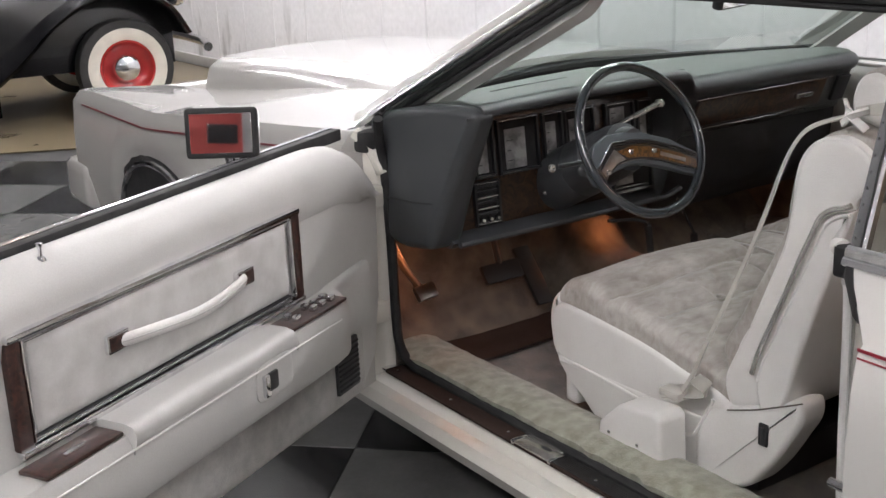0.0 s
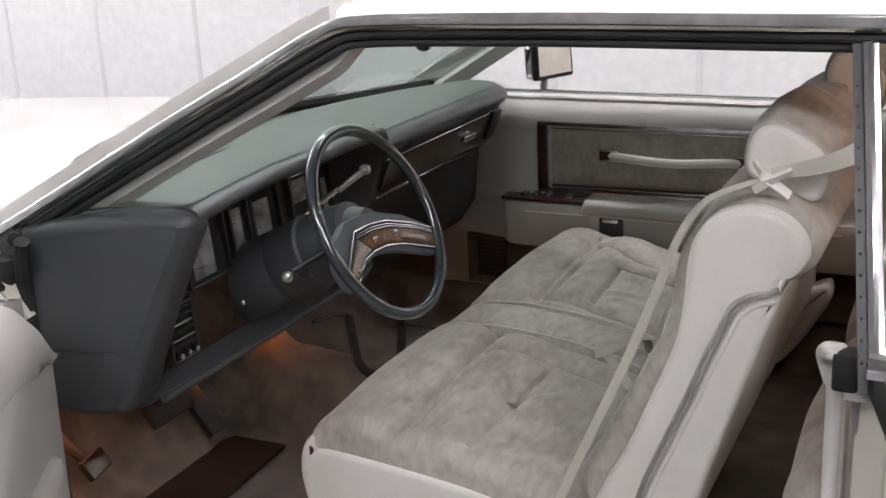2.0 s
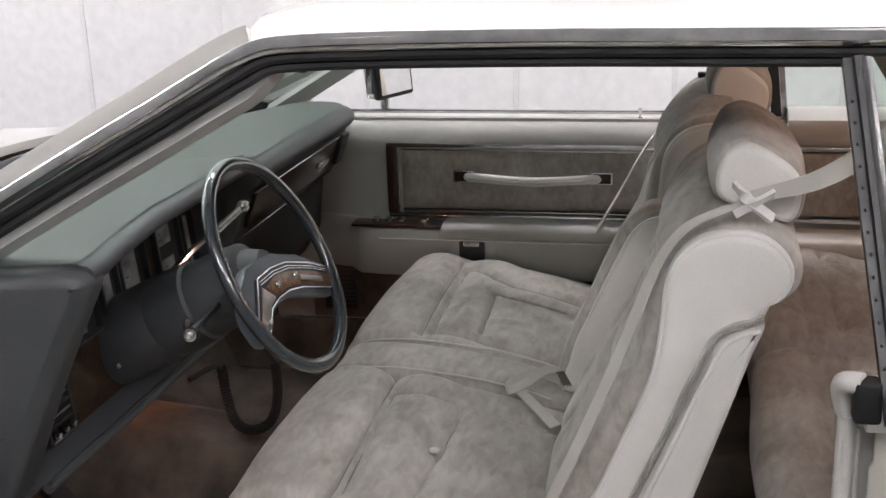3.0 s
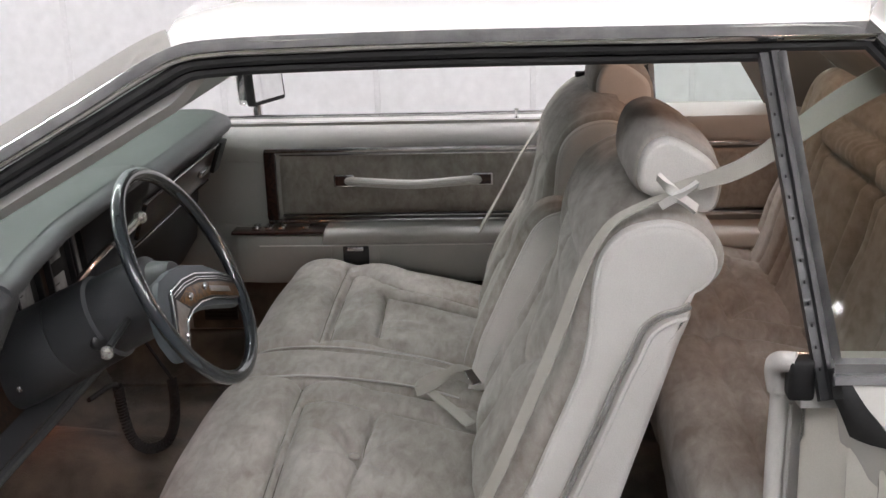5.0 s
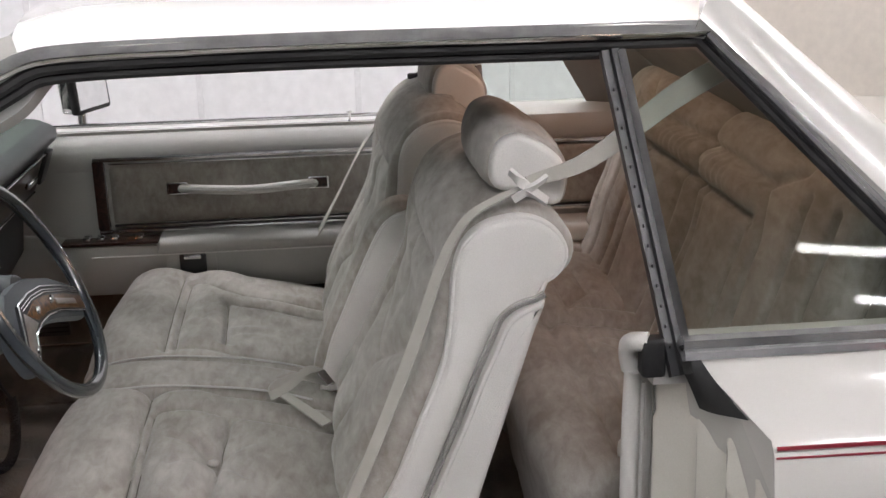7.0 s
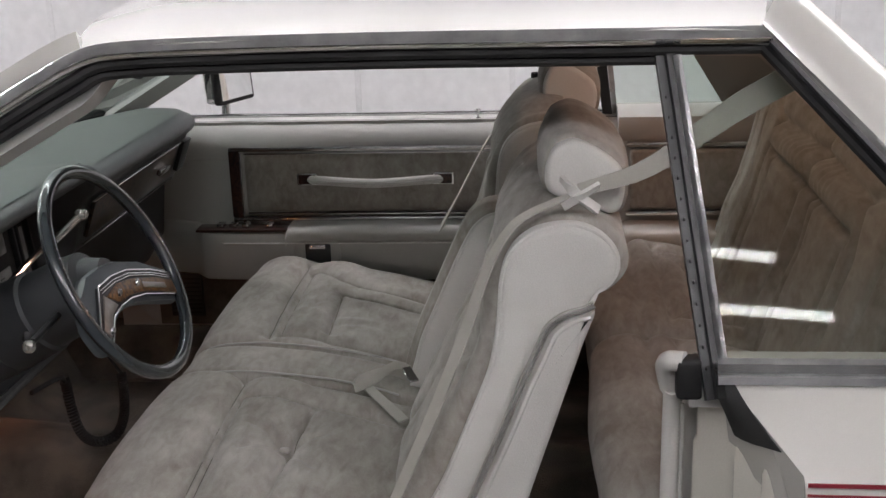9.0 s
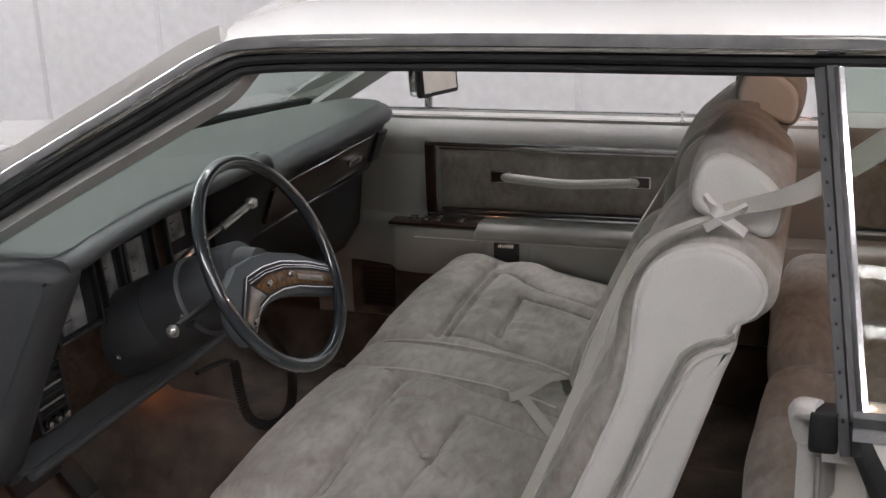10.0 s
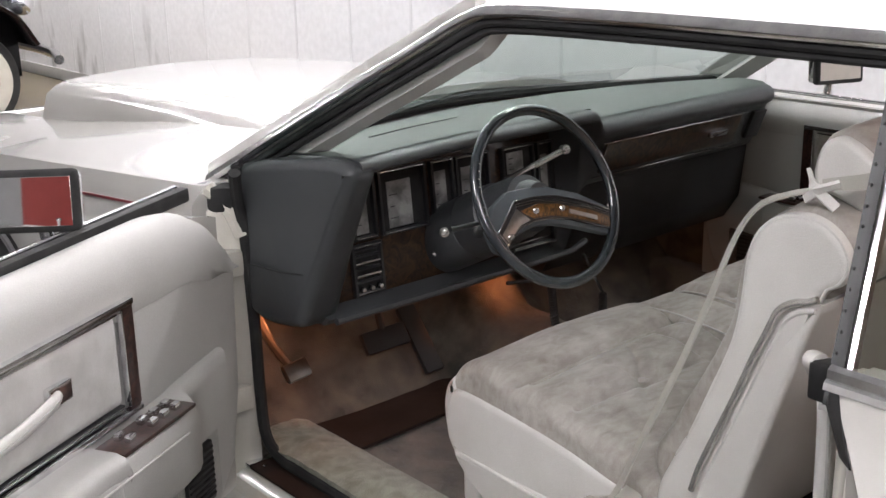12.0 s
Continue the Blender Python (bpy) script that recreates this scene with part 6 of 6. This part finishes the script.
def build_door(s, swing):
    door = None

    def P(bm):
        bmesh.ops.transform(bm, matrix=Matrix.Diagonal((s, 1, 1, 1)) @ Matrix.Translation(-HINGE), verts=bm.verts)
        return bm

    def add(name, bm, m, label="", angle=40):
        return part(name, P(bm), m, door, label, angle=angle)
    outer = [[(x, y, z) for x, z in ((0.80, 0.30), (0.97, 0.29), (0.995, 0.45), (1.0, 0.60), (0.996, 0.72), (0.985, 0.785), (0.972, 0.80), (0.935, 0.85), (0.905, 0.905), (0.89, 0.918), (0.80, 0.918))] for y in (0.0, 0.4, 0.9, 1.25, 1.33, 1.40, 1.45, 1.48)]
    outer = [[(x, y, min(z, 0.918 - 0.25 * max(0.0, y - 1.40))) for x, y, z in r] for r in outer]
    door = part("door", P(loft(outer)), PAINT, CAR, "white car door with padded inner panel, standing open" if s < 0 else "white car door with padded inner panel, closed")
    door.matrix_basis = pose(s * HINGE.x, HINGE.y, 0, 0, 0, swing)
    # inner trim: padded roll along the top with a rounded front end, then the panel
    top = [(0.868, 0.925), (0.85, 0.943), (0.82, 0.950), (0.79, 0.940), (0.765, 0.912), (0.755, 0.882), (0.752, 0.85), (0.76, 0.82), (0.82, 0.82)]
    if s > 0:
        top = [(0.868, 0.916), (0.85, 0.921), (0.82, 0.918), (0.79, 0.906), (0.768, 0.888), (0.756, 0.868), (0.752, 0.845), (0.76, 0.82), (0.82, 0.82)]
    ends = [(0.03, 0.02), (0.05, 0.0), (0.5, 0), (1.0, 0), (1.27, 0)] + [(1.27 + 0.21 * math.sin(k * math.pi / 18), 0.15 * (1 - math.cos(k * math.pi / 18))) for k in range(1, 10)]
    add("top_pad", loft([[(x, y, max(0.80, z - d)) for x, z in top] for y, d in ends]), WHITE_TRIM, "padded white vinyl door top", 60)
    add("inner_panel", prism([(0.03, 0.335), (0.03, 0.845), (1.44, 0.845), (1.475, 0.79), (1.462, 0.55), (1.425, 0.40), (1.36, 0.335)], "x", 0.762, 0.82, 0.012, 3), WHITE_TRIM, "white vinyl door panel")
    # one insert in two tones: the passenger's is darkened for the cabin shade
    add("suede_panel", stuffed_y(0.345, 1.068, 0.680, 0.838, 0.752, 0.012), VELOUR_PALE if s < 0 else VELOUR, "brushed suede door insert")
    for z0 in (0.853, 0.657):
        add("bright_strip", box((0.751, 0.70, z0), (0.020, 0.82, 0.013), 0.005), CHROME, "chrome door strip")
        add("bright_strip", box((0.754, 0.70, z0 + (-0.014 if z0 > 0.8 else 0.013)), (0.010, 0.74, 0.004), 0.0015), CHROME)
    add("dark_groove", box((0.757, 0.70, 0.671), (0.010, 0.74, 0.006), 0.001, 1), DARK)
    for y in (1.098, 0.305):
        add("veneer_strip", box((0.755, y, 0.755), (0.016, 0.030, 0.186), 0.004), MAROON, "dark veneer upright")
        add("bright_strip", box((0.752, y + (-0.018 if y > 1 else 0.018), 0.755), (0.012, 0.004, 0.176), 0.0015), CHROME)
    # pull strap
    strap = smooth_path([(0.742, 0.525, 0.768), (0.722, 0.57, 0.770), (0.703, 0.71, 0.766), (0.722, 0.85, 0.770), (0.742, 0.895, 0.769)], 6)
    add("pull_strap", sweep(strap, circle(0.0125, 10, 0.008), (-1, 0, 0)), LEATHER, "white vinyl pull strap")
    add("strap_seam", tube([p + Vector((-0.0085, 0, 0)) for p in strap], 0.0014, 5), WHITE_TRIM)
    for y in (0.524, 0.896):
        add("strap_bezel", box((0.744, y, 0.770), (0.016, 0.056, 0.034), 0.004), CHROME, "chrome strap bezel")
        add("bezel_insert", box((0.736, y, 0.770), (0.006, 0.046, 0.026), 0.002), MAROON)
    # armrest: a bolster that tapers into the panel towards the hinge
    def arm(x_in, x_out, zt, zb):
        return ((x_out, zt - 0.002), (lerp(x_in, x_out, 0.4), zt), (lerp(x_in, x_out, 0.12), zt - 0.006), (x_in, zt - 0.03), (x_in + 0.004, zb + 0.02), (lerp(x_in, x_out, 0.12), zb + 0.004), (x_out, zb))
    st = [(0.04, 0.676, 0.640, 0.50), (0.25, 0.668, 0.640, 0.50), (0.7, 0.664, 0.640, 0.50), (0.95, 0.664, 0.640, 0.50), (1.12, 0.666, 0.640, 0.50), (1.18, 0.675, 0.642, 0.50), (1.20, 0.700, 0.644, 0.50), (1.22, 0.728, 0.648, 0.50), (1.30, 0.738, 0.655, 0.505), (1.385, 0.742, 0.660, 0.508)]
    add("armrest", loft([[(x, y, z) for x, z in arm(a, 0.768, zt, zb)] for y, a, zt, zb in st]), WHITE_TRIM, "white vinyl door armrest", 50)
    add("armrest_pad", loft([[(x, y, z + d) for x, z in ((0.757, 0.635), (0.754, 0.647), (0.735, 0.653), (0.685, 0.653), (0.667, 0.648), (0.659, 0.634), (0.664, 0.615))] for y, d in ((0.452, -0.015), (0.456, 0), (0.6, 0.001), (0.8, 0.001), (0.945, 0), (0.951, -0.015))]), WHITE_TRIM, "padded armrest top", 50)
    add("armrest_seam", tube([(0.6615, 0.25, 0.612), (0.6595, 0.7, 0.612), (0.6605, 1.12, 0.612)], 0.002, 6), LEATHER)
    add("switch_panel", box((0.705, 1.06 if s < 0 else 1.075, 0.643), (0.062, 0.215 if s < 0 else 0.25, 0.008), 0.003), MAROON, "dark veneer window switch panel")
    for y in (1.135, 1.10, 1.065, 1.0):
        for x in (0.695, 0.717):
            add("window_switch", box((x, y, 0.652), (0.013, 0.020, 0.015), 0.004), CHROME, "chrome window switch")
    add("ashtray_lid", box((0.705, 0.355, 0.643), (0.062, 0.175, 0.008), 0.003), MAROON, "dark veneer armrest lid")
    add("lid_pull", box((0.70, 0.355, 0.650), (0.008, 0.045, 0.006), 0.002), CHROME)
    add("latch_recess", pillow((0.667, 0.865, 0.580), (0.014, 0.13, 0.085), 0.5, 0.5, 10, 20), WHITE_TRIM, "white latch scoop")
    if s > 0:
        add("latch_opening", box((0.661, 0.862, 0.584), (0.012, 0.070, 0.055), 0.006), DARK, "dark latch opening")
        add("latch_handle", box((0.655, 0.862, 0.604), (0.010, 0.045, 0.012), 0.004), CHROME, "chrome door latch handle")
    else:
        add("latch_opening", box((0.661, 0.850, 0.578), (0.012, 0.034, 0.040), 0.006), DARK, "dark latch opening")
        add("latch_handle", box((0.657, 0.825, 0.575), (0.012, 0.016, 0.046), 0.004), CHROME, "chrome door latch handle")
    # passenger's door base is coloured darker too, to paint in the shade there
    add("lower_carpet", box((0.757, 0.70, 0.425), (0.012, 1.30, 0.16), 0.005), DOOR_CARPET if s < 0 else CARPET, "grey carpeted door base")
    add("speaker_grille", box((0.748, 1.265, 0.435), (0.012, 0.095, 0.125), 0.004), DARK, "black speaker grille")
    for k in range(9):
        add("grille_bar", box((0.741, 1.265, 0.385 + 0.0125 * k), (0.004, 0.088, 0.005), 0.001, 1), RUBBER)
    # belt line: window slot rubbers and outer chrome
    add("window_seal", box((0.874, 0.755, 0.938 if s < 0 else 0.899), (0.024, 1.47, 0.030), 0.006), RUBBER, "black window slot seal")
    add("belt_moulding", box((0.894, 0.755, 0.938), (0.012, 1.47, 0.034), 0.004) if s < 0 else box((0.886, 0.755, 0.919), (0.014, 1.47, 0.014), 0.004), CHROME, "chrome belt moulding")
    add("lock_pin", lathe([(0.009, 0), (0.007, 0.006), (0.0035, 0.008), (0.0035, 0.022), (0.006, 0.025), (0.006, 0.030), (0, 0.031)], 12, pose(0.795, 0.432, 0.938) if s < 0 else pose(0.815, 0.432, 0.914)), CHROME, "chrome lock pin")
    # mirror
    mm = Matrix.Translation((0.955, 1.145, 1.004)) @ (pose(0, 0, 0, 0, 0, -24) @ pose(0, 0, 0, -7) if s < 0 else pose(0, 0, 0, 0, 0, -23) @ pose(0, 0, 0, -5))
    add("door_mirror", box((0, 0.018, 0), (0.155, 0.05, 0.105), 0.018, 4, mm), CHROME, "chrome door mirror")
    add("mirror_rim", box((0, -0.004, 0), (0.162, 0.026, 0.112), 0.012, 3, mm), RUBBER, "black mirror rim")
    add("mirror_glass", box((0, -0.0165, 0), (0.138, 0.003, 0.088), 0.001, 1, mm), MIRROR, "mirror glass")
    add("mirror_foot", join(tube([(0.955, 1.165, 0.955), (0.945, 1.165, 0.905)], 0.014, 10), box((0.94, 1.165, 0.893), (0.05, 0.09, 0.014), 0.005)), CHROME)
    return door


build_floor()
build_dash()
build_steering()
build_cord()
build_front_seat(-1)
build_front_seat(1)
build_middle()
build_rear_seat()
build_belts()
build_door(-1, -61.2)
build_door(1, 0)

build_tiles()
